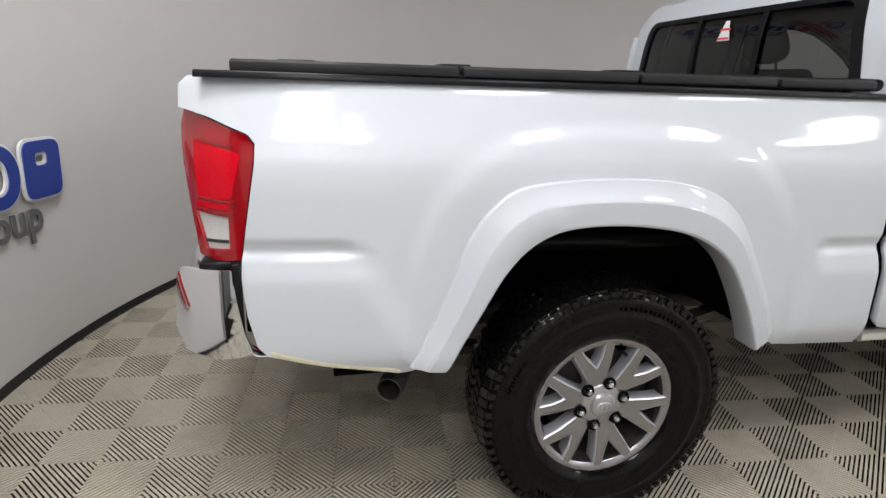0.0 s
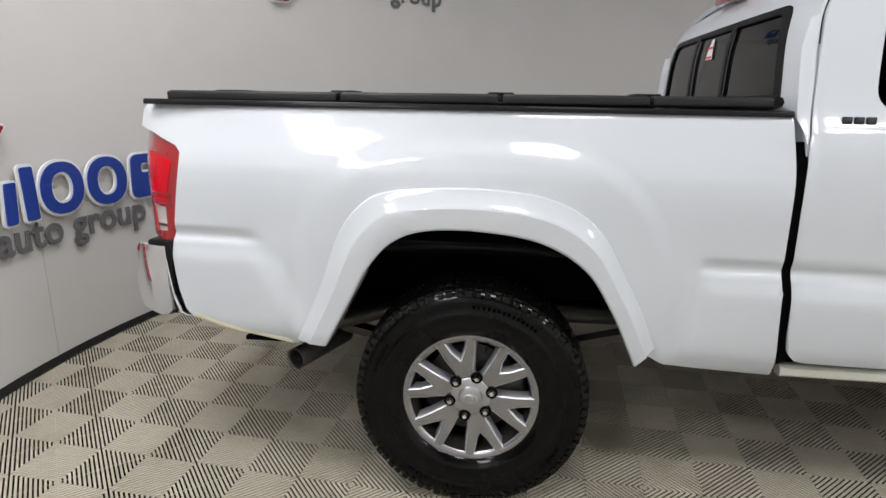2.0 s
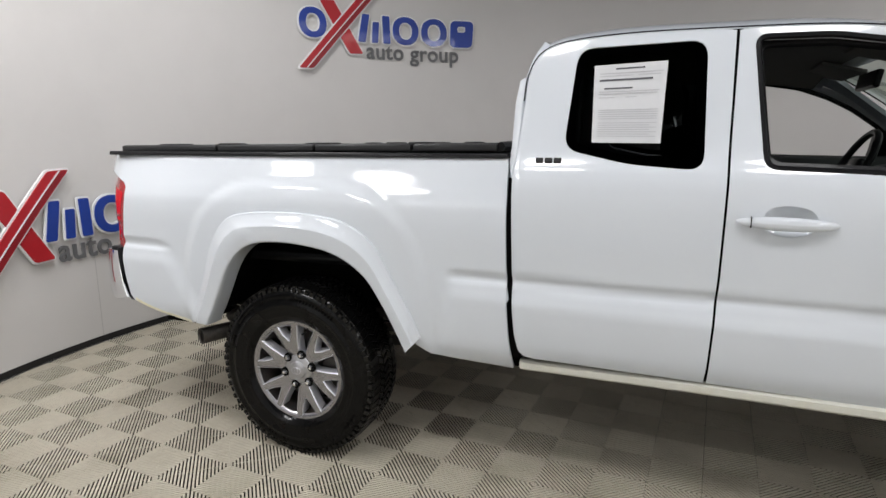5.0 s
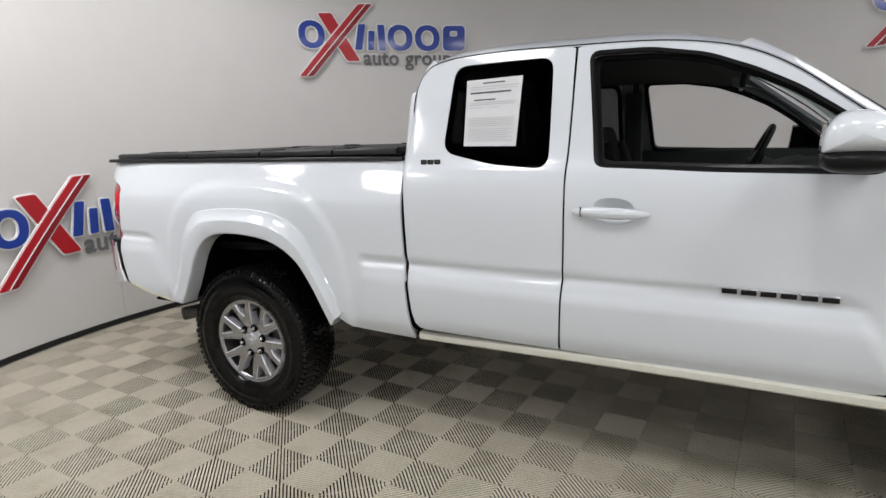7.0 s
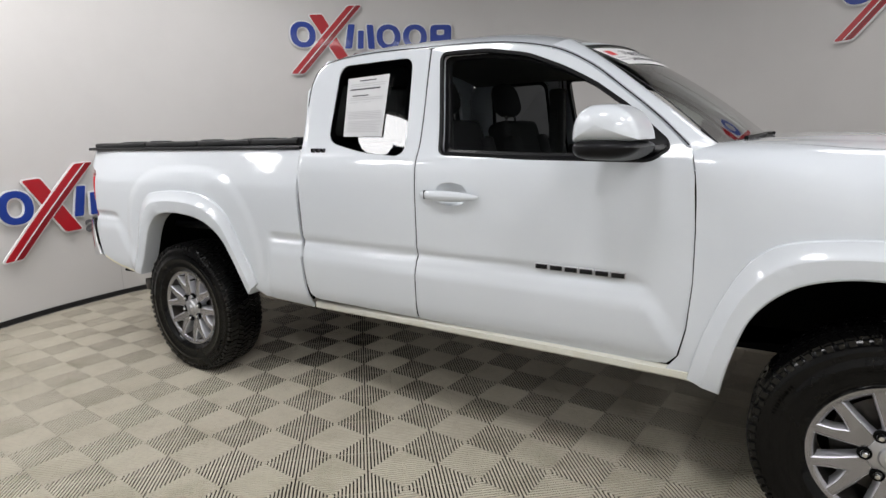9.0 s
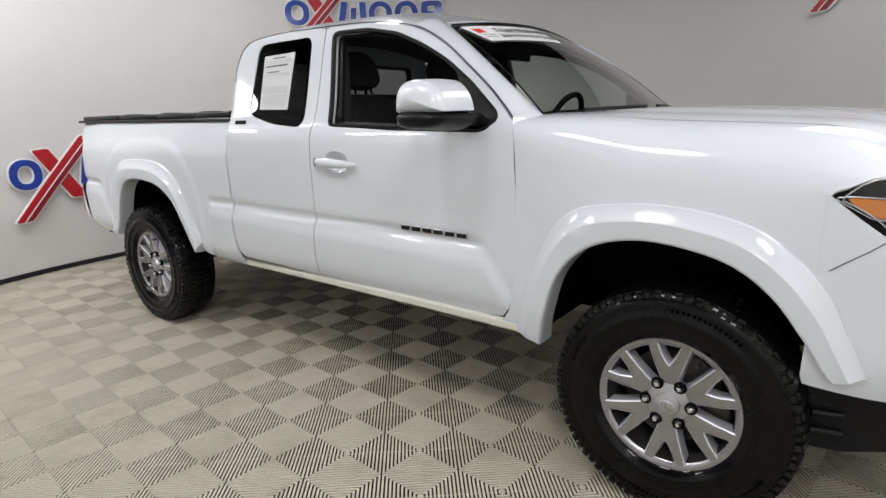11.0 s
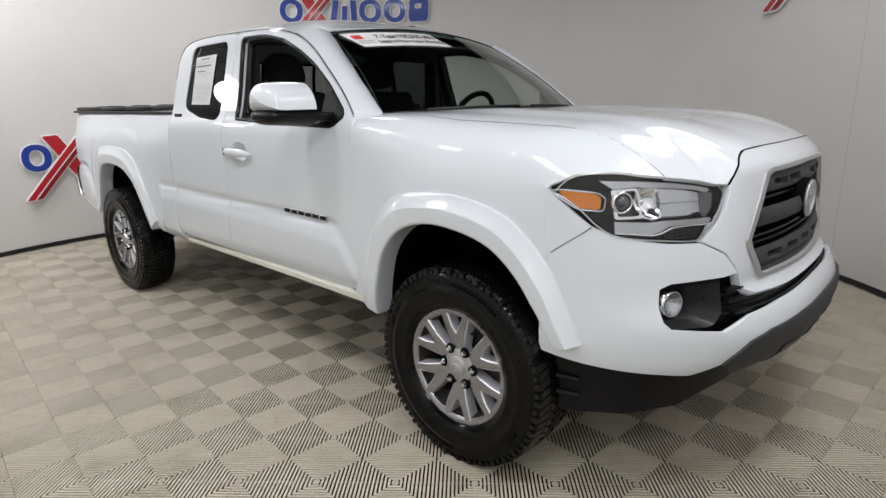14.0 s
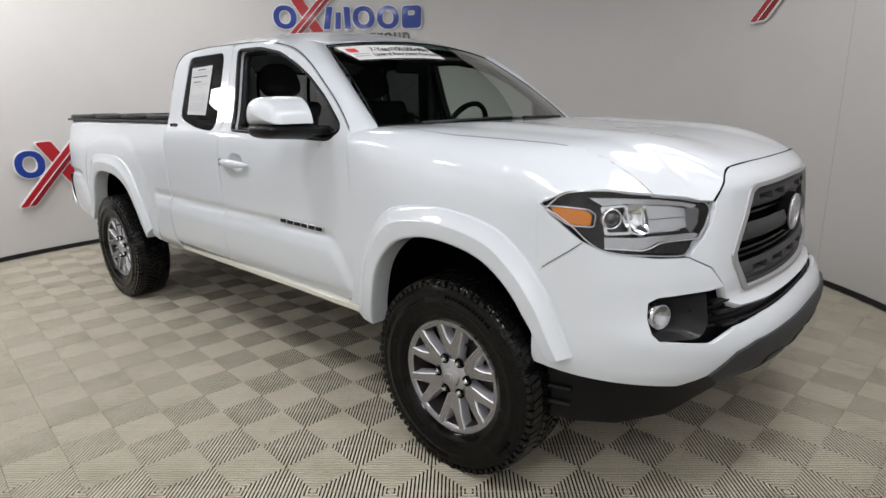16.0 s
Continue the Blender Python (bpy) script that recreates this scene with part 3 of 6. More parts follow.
# folding cover on the bed
cover = part("bed_cover", box(bmesh.new(), (-1.0, -0.775, 1.288), (0.86, 0.775, 1.300), 0.004), M_COVER, truck, "black folding bed cover, closed")
edges = [-1.005, -0.44, 0.06, 0.50, 0.845]
for k in range(4):
    a, b = edges[k] + 0.006, edges[k + 1] - 0.006
    bm = bmesh.new()
    box(bm, (a, -0.80, 1.300), (b, 0.80, 1.322), 0.006)
    box(bm, (a, -0.808, 1.294), (b, -0.796, 1.318), 0.003)
    box(bm, (a, 0.796, 1.294), (b, 0.808, 1.318), 0.003)
    part("cover_panel", bm, M_COVER, cover)
    for y in (-0.70, 0.0, 0.70):
        if k < 3:
            bm = bmesh.new()
            box(bm, (b - 0.035, y - 0.05, 1.318), (b + 0.045, y + 0.05, 1.328), 0.004)
            part("hinge", bm, M_PLASTIC, cover)
for y in (-0.62, 0.62):
    bm = bmesh.new()
    box(bm, (-0.90, y - 0.06, 1.319), (-0.80, y + 0.06, 1.327), 0.004)
    part("latch", bm, M_PLASTIC, cover)
sweep("cover_seal", [(0.85, -0.80, 1.308), (0.87, -0.70, 1.312), (0.875, 0.0, 1.312), (0.87, 0.70, 1.312), (0.85, 0.80, 1.308)], disc_section(0.018), M_PLASTIC, cover)

# ---- rear bumper ----
def bumper_row(z, out):
    row = []
    for k in range(29):
        a = -1 + 2 * k / 28
        y = a * 0.86
        row.append((-1.135 - out + 0.16 * abs(a) ** 7, y, z))
    return row


bumper = sheet("rear_bumper", [bumper_row(z, o) for z, o in ((0.575, -0.06), (0.58, 0.0), (0.60, 0.030), (0.68, 0.05), (0.76, 0.045), (0.80, 0.03), (0.81, 0.0), (0.812, -0.06))],
               M_CHROME, truck, 0.004, "chrome rear step bumper")
for s in (1, -1):
    def corner_skin(x, z):
        return (x, -(0.872 - 0.10 * clamp((-1.0 - x) / 0.2) ** 2 + 0.015 * math.sin(clamp((z - 0.5) / 0.33) * math.pi)), z)
    panel("bumper_end", [(-1.160, 0.80), (-1.145, 0.822), (-1.02, 0.822), (-1.012, 0.74), (-1.0, 0.66), (-0.982, 0.598), (-1.06, 0.585), (-1.15, 0.60), (-1.172, 0.66)], corner_skin, bumper, M_CHROME, grid=0.02, side=s)
    bm = bmesh.new()
    box(bm, (-1.02, -0.868 * s - 0.01, 0.60), (-1.0, -0.868 * s + 0.02, 0.84), 0.004)
    part("gap_filler", bm, M_PLASTIC, bumper)
    box_ = bmesh.new()
    box(box_, (-1.10, -0.80 * s - 0.045, 0.812), (-1.02, -0.80 * s + 0.06, 0.838), 0.008)
    part("step_pad", box_, M_PLASTIC, bumper)

# ---- tail lights ----
def tail_skin(x, z):
    p = bed_skin(max(x, -1.10), z)
    dx = clamp((-0.98 - x) / 0.17)
    w = 0.862 - 0.035 * clamp((-0.80 - x) / 0.3) - 0.115 * dx ** 2.4 + 0.010 - lerp_table([(1.04, 0.0), (1.08, 0.003), (1.13, 0.014), (1.18, 0.030), (1.23, 0.046)], z)
    return (x, -w, z)


for s in (1, -1):
    lens = [(-1.125, 1.203), (-1.06, 1.184), (-0.970, 1.148), (-0.953, 1.128), (-0.957, 1.08), (-0.990, 0.90), (-1.0, 0.842), (-1.05, 0.835), (-1.105, 0.845), (-1.118, 0.95), (-1.132, 1.08), (-1.135, 1.16)]
    tail = panel("tail_light", lens, tail_skin, truck, M_RED, grid=0.018, side=s, holes=[[(-1.108, 0.958), (-1.022, 0.950), (-1.024, 0.868), (-1.085, 0.862)]], label="red tail light with a clear reversing lamp")
    deep = lambda u, v: (tail_skin(u, v)[0], tail_skin(u, v)[1] + 0.012, v)
    panel("reversing_lamp", [(-1.110, 0.960), (-1.020, 0.952), (-1.022, 0.866), (-1.087, 0.860)], deep, tail, M_CLEAR, grid=0.02, side=s, label="clear reversing lamp")
    on = lambda d: (lambda u, v: (tail_skin(u, v)[0], tail_skin(u, v)[1] - d, v))
    panel("inner_lens", rounded([(-1.10, 1.135), (-0.985, 1.105), (-1.012, 0.995), (-1.098, 0.995)], 0.012, 3), on(0.002), tail, M_REDIN, grid=0.018, side=s, thick=0.003, label="bright red inner lens")
    panel("inner_lens", [(-1.104, 0.985), (-1.018, 0.985), (-1.020, 0.968), (-1.104, 0.972)], on(0.003), tail, M_REDIN, grid=0.02, side=s, thick=0.004)
    for z in (1.132, 0.990, 0.962):
        panel("lens_rib", [(-1.098, z + 0.006), (-1.0, z + 0.002 - 0.25 * max(0, z - 1.1)), (-1.0, z - 0.003 - 0.25 * max(0, z - 1.1)), (-1.098, z + 0.001)], on(0.006), tail, M_RED, grid=0.02, side=s, thick=0.006)
    panel("lamp_divider", [(-1.100, 0.886), (-1.028, 0.890), (-1.028, 0.883), (-1.098, 0.879)], on(-0.006), tail, M_GREYPL, grid=0.02, side=s, thick=0.004)
    sweep("seal", [(x, tail_skin(x, z)[1] * s + 0.006 * s, z) for x, z in TAIL + [(-0.998, 0.80)]], disc_section(0.006, 6), M_PLASTIC, tail, twist=(0, 1, 0))

# ---- cab sides ----
GUTTER = [(0.935, 1.47), (0.945, 1.56), (0.985, 1.635), (1.08, 1.672), (1.30, 1.686), (1.61, 1.682), (1.85, 1.674), (2.02, 1.655), (2.17, 1.618), (2.30, 1.552), (2.43, 1.455), (2.55, 1.358), (2.645, 1.268)]
gut = spline(GUTTER, 5)


def gutter_at(x):
    for a, b in zip(gut, gut[1:]):
        if a[0] <= x <= b[0]:
            return a[1] + (b[1] - a[1]) * (x - a[0]) / (b[0] - a[0] + 1e-9)
    return gut[0][1] if x < gut[0][0] else gut[-1][1]


SPLIT = [(1.578, 0.532), (1.583, 0.60), (1.595, 0.90), (1.600, 1.23), (1.604, 1.45), (1.606, 1.672)]
rear_top = [p for p in gut if p[0] < 1.600]
front_top = [p for p in gut if p[0] > 1.615]
inset = 0.010
rear_door_out = ([(1.0, 0.545), (1.3, 0.538), (1.574, 0.532)] + [(x - 0.004, z) for x, z in SPLIT[1:-1]] + [(1.602, 1.668)]
                 + [(x + inset * 0.6, z - inset) for x, z in reversed(rear_top)] + [(0.932, 1.36), (0.924, 1.27), (0.916, 1.20), (0.916, 1.135), (0.918, 1.006), (0.922, 0.854), (0.927, 0.735), (0.936, 0.634), (0.951, 0.572), (0.970, 0.552)])
rear_window = rounded([(1.115, 1.640), (1.522, 1.645), (1.530, 1.232), (1.30, 1.250), (1.085, 1.300)], 0.055)
front_door_out = ([(1.584, 0.532), (2.0, 0.522), (2.55, 0.512), (2.612, 0.522), (2.645, 0.56), (2.668, 0.66), (2.682, 0.82), (2.682, 1.0), (2.672, 1.17), (2.655, 1.255)]
                  + [(x - inset * 0.4, z - inset) for x, z in reversed(front_top)] + [(1.612, 1.668)] + [(x + 0.004, z) for x, z in reversed(SPLIT[1:-1])])
front_window = rounded([(1.660, 1.645), (1.87, 1.640), (2.05, 1.606), (2.20, 1.545), (2.32, 1.482), (2.45, 1.390), (2.575, 1.280), (2.585, 1.255), (2.535, 1.215), (2.1, 1.224), (1.705, 1.240)], 0.035)
corner_out = [(0.911, 1.20), (0.919, 1.27), (0.927, 1.36), (0.930, 1.46), (0.938, 1.55), (0.915, 1.54), (0.900, 1.46), (0.895, 1.262)]
cup = rounded([(1.705, 1.122), (1.77, 1.134), (1.83, 1.122), (1.855, 1.085), (1.83, 1.046), (1.77, 1.034), (1.705, 1.048)], 0.03)


def off_skin(skin, d):
    return lambda u, v: (skin(u, v)[0], skin(u, v)[1] - d, skin(u, v)[2])


def flat_skin(x, z):
    """The plane of the side glass."""
    return (x, -(0.852 + (1.30 - z) * 0.259), z)


doors = {}
for s in (1, -1):
    rd = panel("rear_door", rear_door_out, cab_skin, truck, M_PAINT, [rear_window], 0.020, 0.03, s, "white rear-hinged access door")
    fd = panel("front_door", front_door_out, cab_skin, truck, M_PAINT, [front_window, cup], 0.022, 0.045, s, "white front door with its window down")
    doors[s] = (rd, fd)
    panel("cab_corner", corner_out, cab_skin, truck, M_PAINT, (), 0.02, 0.03, s)
    panel("window_glass", resample([(x, z) for x, z in rear_window], 0.05), off_skin(flat_skin, -0.006), rd, M_DARKGLASS, (), 0.04, 0.003, s, "dark privacy glass in the access door")
    # black print round the rear pane
    inner = [(1.30 + (x - 1.30) * 0.88, 1.45 + (z - 1.45) * 0.86) for x, z in rear_window]
    panel("window_border", rear_window, off_skin(flat_skin, -0.010), rd, M_PLASTIC, [inner], 0.04, 0.002, s)
    # seals of the open front window
    sweep("window_seal", [(x, cab_skin(x, z)[1] * s + 0.008 * s, z) for x, z in resample(front_window, 0.05)], disc_section(0.011, 6), M_PLASTIC, fd, "black rubber window seal", True, (0, 1, 0))
    inner = [(2.08 + (x - 2.08) * 0.955, 1.43 + (z - 1.43) * 0.90) for x, z in front_window]
    panel("window_frame", resample(front_window, 0.05), off_skin(cab_skin, -0.035), fd, M_PLASTIC, [resample(inner, 0.05)], 0.04, 0.03, s, "black inner window frame")
    # mirror foot
    panel("mirror_foot", [(2.43, 1.232), (2.57, 1.25), (2.58, 1.28), (2.47, 1.362), (2.44, 1.36)], off_skin(cab_skin, 0.004), fd, M_PLASTIC, (), 0.03, 0.04, s)
    # inner door card
    bm = bmesh.new()
    box(bm, (1.64, -0.825 * s - 0.02, 0.58), (2.60, -0.825 * s + 0.02, 1.235), 0.012)
    box(bm, (1.75, -0.79 * s - 0.035, 0.95), (2.35, -0.79 * s + 0.035, 1.02), 0.015)
    part("door_card", bm, M_DASH, fd, "dark grey inner door trim")
    bm = bmesh.new()
    box(bm, (1.0, -0.80 * s - 0.02, 0.58), (1.57, -0.80 * s + 0.02, 1.24), 0.012)
    part("door_card", bm, M_DASH, rd)
    # sill under the doors
    sweep("rocker", [(0.95, -0.842 * s, 0.500), (1.6, -0.858 * s, 0.502), (2.2, -0.862 * s, 0.496), (2.66, -0.866 * s, 0.488), (2.73, -0.87 * s, 0.484)],
          [(-0.022, -0.014), (-0.022, 0.016), (-0.012, 0.024), (0.012, 0.024), (0.022, 0.016), (0.022, -0.006), (0.014, -0.014)], M_SILL, truck, "cream-white sill below the doors")
    # door handle
    rows = []
    for k in range(17):
        t = k / 16
        x = 1.628 + 0.273 * t
        w = -cab_skin(x, 1.085)[1]
        bow = math.sin(math.pi * clamp((t - 0.02) / 0.96)) ** 0.35
        hh = 0.014 + 0.007 * math.sin(math.pi * t) ** 0.6
        zc = 1.083 - 0.006 * t
        row = []
        for a in range(13):
            g = 2 * math.pi * a / 12
            row.append((x, -(w + 0.006 + 0.026 * bow + 0.012 * bow * math.cos(g)) * s, zc + hh * math.sin(g) * (0.3 + 0.7 * bow)))
        rows.append(row)
    handle = sheet("door_handle", rows, M_PAINT, fd, 0, "white pull handle")
    def cup_skin(u, v):
        p = cab_skin(u, v)
        r = clamp(1.05 - math.hypot((u - 1.78) / 0.080, (v - 1.085) / 0.052))
        return (u, p[1] + 0.001 + 0.034 * SMOOTH(r) ** 0.7, v)
    panel("handle_cup", cup, cup_skin, fd, M_PAINT, (), 0.008, 0.002, s, "shallow cup behind the handle")
    bm = bmesh.new()
    box(bm, (1.665, -0.936 * s - 0.004, 1.066), (1.668, -0.936 * s + 0.012, 1.10))
    part("handle_seam", bm, M_PLASTIC, handle)
    # name badges, as plain bars
    for k in range(6):
        bm = bmesh.new()
        x = 2.132 + k * 0.057
        w = -cab_skin(x + 0.02, 0.827)[1]
        box(bm, (x, -(w + 0.003) * s - 0.004, 0.815 - k * 0.001), (x + 0.052, -(w + 0.003) * s + 0.004, 0.838 - k * 0.001), 0.003)
        part("badge_bar", bm, M_SATIN, fd, "black badge bar with a chrome edge")
        bm = bmesh.new()
        box(bm, (x + 0.003, -(w + 0.004) * s - 0.0045, 0.8175 - k * 0.001), (x + 0.049, -(w + 0.004) * s + 0.0045, 0.8345 - k * 0.001), 0.001)
        part("badge_inlay", bm, M_PLASTIC, fd)
    for k in range(3):
        bm = bmesh.new()
        x = 0.995 + k * 0.031
        w = -cab_skin(x + 0.012, 1.262)[1]
        box(bm, (x, -(w + 0.003) * s - 0.004, 1.252), (x + 0.026, -(w + 0.003) * s + 0.004, 1.272), 0.002)
        part("badge_bar", bm, M_BADGE, rd, "dark chrome badge bar")

# black strips behind the gaps between the panels, standing in for their shade
def gap_shade(pts, skin, s, depth=0.007, wide=0.014):
    sweep("gap_shade_strip", [(x, (skin(x, z)[1] + depth) * s, z) for x, z in pts], [(-wide, -0.002), (-wide, 0.002), (wide, 0.002), (wide, -0.002)], M_WELL, truck, "black strip behind a panel gap, standing in for its shade", twist=(0, 1, 0))


for s in (1, -1):
    gap_shade(spline([(1.580, 0.54)] + SPLIT[1:], 16), cab_skin, s)
    gap_shade(spline([(0.960, 0.545), (0.930, 0.60), (0.918, 0.70), (0.912, 0.80), (0.907, 0.93), (0.906, 1.0), (0.905, 1.06), (0.904, 1.12), (0.902, 1.20)], 8), lambda x, z: (x, max(cab_skin(1.0, z)[1], bed_skin(0.86, z)[1]) + 0.008, z), s, 0.012, 0.03)
    gap_shade(spline([(2.55, 0.508), (2.615, 0.518), (2.650, 0.56), (2.673, 0.66), (2.687, 0.82), (2.687, 1.0), (2.681, 1.14), (2.676, 1.185)], 12), cab_skin, s)
    # black box added between bed and cab to keep that gap dark
    bm = bmesh.new()
    box(bm, (0.872, -0.78 * s - 0.035, 0.52), (0.935, -0.78 * s + 0.035, 1.13), 0)
    part("gap_filler", bm, M_WELL, truck)

# sticker sheet inside the rear pane
page_skin = off_skin(flat_skin, 0.0005)
page_loop = [(1.172, 1.578), (1.405, 1.584), (1.396, 1.318), (1.178, 1.322)]
page = panel("window_notice", page_loop, page_skin, doors[1][0], M_PAGE, (), 0.05, 0.001, 1, "white printed notice taped to the rear side window")


def on_page(u, v):
    a = Vector(page_loop[0]).lerp(Vector(page_loop[1]), u)
    b = Vector(page_loop[3]).lerp(Vector(page_loop[2]), u)
    return a.lerp(b, v)


LINES = [(0.30, 0.70, 0.05, 0.07), (0.08, 0.95, 0.11, 0.122), (0.08, 0.55, 0.145, 0.155), (0.62, 0.92, 0.145, 0.155), (0.08, 0.82, 0.19, 0.215), (0.15, 0.55, 0.30, 0.32), (0.08, 0.92, 0.345, 0.355), (0.08, 0.90, 0.375, 0.385),
         (0.08, 0.30, 0.42, 0.43), (0.45, 0.62, 0.42, 0.43)]
LINES += [(0.08, 0.92, 0.58 + 0.028 * k, 0.588 + 0.028 * k) for k in range(5)] + [(0.08, 0.92 - 0.1 * (k % 2), 0.745 + 0.028 * k, 0.753 + 0.028 * k) for k in range(7)]
for k, (u0, u1, v0, v1) in enumerate(LINES):
    panel("print_line", [tuple(on_page(u0, v0)), tuple(on_page(u1, v0)), tuple(on_page(u1, v1)), tuple(on_page(u0, v1))], off_skin(flat_skin, 0.0022), page, M_INK if k in (0, 4, 5) else M_GREYINK, (), 0.08, 0.0005)

# ---- roof, pillars, glass ----
def ws_top(u):
    return Vector((2.205 + 0.035 * (1 - u * u), 0.615 * u, 1.635 + 0.045 * (1 - u * u)))


def ws_base(u):
    return Vector((2.72 + 0.10 * (1 - u * u), 0.765 * u, 1.264 + 0.012 * (1 - u * u)))


rows = []
for k in range(25):
    p = k / 24
    row = []
    for j in range(33):
        u = -1 + 2 * j / 32
        a = abs(u)
        xr = 0.965 + 0.05 * a ** 6
        xf = 2.24 - 0.055 * min(1, a * 0.76 / 0.615) ** 2 - 0.015 * clamp((a - 0.8) / 0.2)
        x = xr + (xf - xr) * p
        zg = gutter_at(min(max(x, 1.10), 2.17))
        yg = lerp_table(CAB_W, zg) - 0.004
        rearfall = 0.035 * clamp((1.10 - x) / 0.13) ** 2
        bow = (0.082 - 0.03 * clamp((x - 1.75) / 0.5) ** 2) * (1 - a ** 2.6)
        edge = -0.018 * a ** 14
        row.append((x, u * yg, zg + bow + edge - rearfall + 0.006))
    rows.append(row)
roof = sheet("roof", rows, M_PAINT, truck, 0.02, "white roof panel")
for s in (1, -1):
    rows = []
    gp = [p for p in gut if p[0] > 2.12]
    for k, (x, z) in enumerate(gp):
        t = k / (len(gp) - 1)
        g = Vector((x, -lerp_table(CAB_W, z) + 0.002, z + 0.004))
        e = ws_top(-1).lerp(ws_base(-1), t)
        row = []
        for j in range(7):
            f = j / 6
            q = g.lerp(e, f)
            q.z += 0.022 * math.sin(math.pi * f) * (1 - 0.5 * t)
            q.x += 0.012 * math.sin(math.pi * f)
            row.append((q.x, q.y * s, q.z))
        rows.append(row)
    rows.append([(x + 0.015 + 0.02 * k / 6, y, z - 0.035) for k, (x, y, z) in enumerate(rows[-1])])
    sheet("a_pillar", rows if s == 1 else [r[::-1] for r in rows], M_PAINT, truck, 0.02, "white windshield pillar")
    sweep("drip_rail", [(x, -(lerp_table(CAB_W, z) - 0.002) * s, z - 0.003) for x, z in gut], disc_section(0.0022, 6), M_PLASTIC, truck, twist=(0, 1, 0))
rows = []
for k in range(13):
    t = k / 12
    rows.append([tuple(ws_top(u).lerp(ws_base(u), t) + Vector((0.02, 0, 0.012)) * math.sin(math.pi * t)) for u in np.linspace(-1, 1, 25)])
windshield = sheet("windshield", rows, M_WSGLASS, truck, 0, "sloping green-tinted windshield")
trim = [tuple(ws_top(u)) for u in np.linspace(-1, 1, 17)]
sweep("windshield_trim", trim, disc_section(0.004, 6), M_PLASTIC, truck)
for s in (1, -1):
    sweep("windshield_trim", [tuple(ws_top(-s).lerp(ws_base(-s), t) + Vector((0.02, 0, 0.012)) * math.sin(math.pi * t)) for t in np.linspace(0, 1, 9)], disc_section(0.0032, 6), M_PLASTIC, truck)
rows = [[tuple(ws_base(u) + Vector((d, 0, 0.004 - dz))) for u in np.linspace(-1, 1, 17)] for d, dz in ((-0.03, -0.008), (0.01, 0.004), (0.06, 0.016))]
cowl = sheet("cowl", rows, M_PLASTIC, truck, 0.01, "black plastic cowl below the windshield")
for y0, y1 in ((-0.55, 0.05), (0.12, 0.62)):
    pts = []
    for k in range(7):
        t = k / 6
        u = (y0 + (y1 - y0) * t) / 0.735
        pts.append(tuple(ws_base(u) + Vector((0.02 - 0.03 * t, 0, 0.010))))
    sweep("wiper", pts, disc_section(0.008, 6), M_PLASTIC, truck, "black wiper")
# offer strip across the top of the windshield
def ws_skin(u, t):
    p = ws_top(u).lerp(ws_base(u), t) + Vector((0.02, 0, 0.012)) * math.sin(math.pi * t) + Vector((0.5, 0, 0.45)) * 0.006
    return tuple(p)


strip_ = panel("windshield_strip", [(-0.955, 0.044), (-0.06, 0.066), (0.03, 0.248), (-0.84, 0.248)], ws_skin, truck, M_PAPER, (), 0.06, 0.001, 1, "white paper offer strip with printed words", True)
panel("red_mark", [(-0.890, 0.088), (-0.800, 0.090), (-0.785, 0.143), (-0.868, 0.143)], lambda u, t: tuple(Vector(ws_skin(u, t)) + Vector((0.5, 0, 0.45)) * 0.004), strip_, M_PINK, (), 0.05, 0.0005, 1, "", True)
for v in (0.170, 0.198):
    panel("print_line", [(-0.86, v), (-0.72, v - 0.003), (-0.72, v + 0.006), (-0.85, v + 0.010)], lambda u, t: tuple(Vector(ws_skin(u, t)) + Vector((0.5, 0, 0.45)) * 0.004), strip_, M_GREYINK, (), 0.05, 0.0005, 1, "", True)


def writing(name, words, size, mat, parent, u0, t0):
    """Words laid on the curved windshield, centred at u0, their foot at t0."""
    cu = bpy.data.curves.new(name, "FONT")
    cu.body, cu.size, cu.offset, cu.align_x = words, size, 0.0012, "CENTER"
    tmp = new(name, cu)
    me = bpy.data.meshes.new_from_object(tmp.evaluated_get(bpy.context.evaluated_depsgraph_get()))
    bpy.data.objects.remove(tmp)
    for v in me.vertices:
        u = u0 + v.co.x / 0.665
        v.co = Vector(ws_skin(u, t0 - v.co.y / 0.64)) + Vector((0.5, 0, 0.45)) * 0.0045
    me.materials.append(mat)
    ob = new(name, me)
    ob.parent = parent
    return ob


writing("words", "7-Year/100,000-Mile", 0.050, M_INK, strip_, -0.37, 0.146)
writing("words", "Limited Powertrain Warranty", 0.037, M_INK, strip_, -0.35, 0.212)

# back of the cab
def back_skin(y, z):
    a = abs(y) / 0.80
    return (0.885 + 0.012 * clamp((z - 1.2) / 0.3) + 0.10 * clamp((z - 1.45) / 0.27) ** 2.2 + 0.02 * a ** 6 + 0.012 * a ** 2, y, z)


back_window = rounded([(-0.63, 1.600), (0.63, 1.600), (0.69, 1.285), (-0.69, 1.285)], 0.05)
panel("cab_back", [(-0.845, 0.55), (0.845, 0.55), (0.85, 1.20), (0.80, 1.40), (0.765, 1.60), (0.70, 1.680), (0.3, 1.730), (-0.3, 1.730), (-0.70, 1.680), (-0.765, 1.60), (-0.80, 1.40), (-0.85, 1.20)],
      back_skin, truck, M_PAINT, [back_window], 0.04, 0.03, 1, "white back wall of the cab", True)
bw = panel("back_window", back_window, lambda y, z: (back_skin(y, z)[0] + 0.006, y, z), truck, M_BACKGLASS, (), 0.05, 0.004, 1, "tinted sliding back window", True)
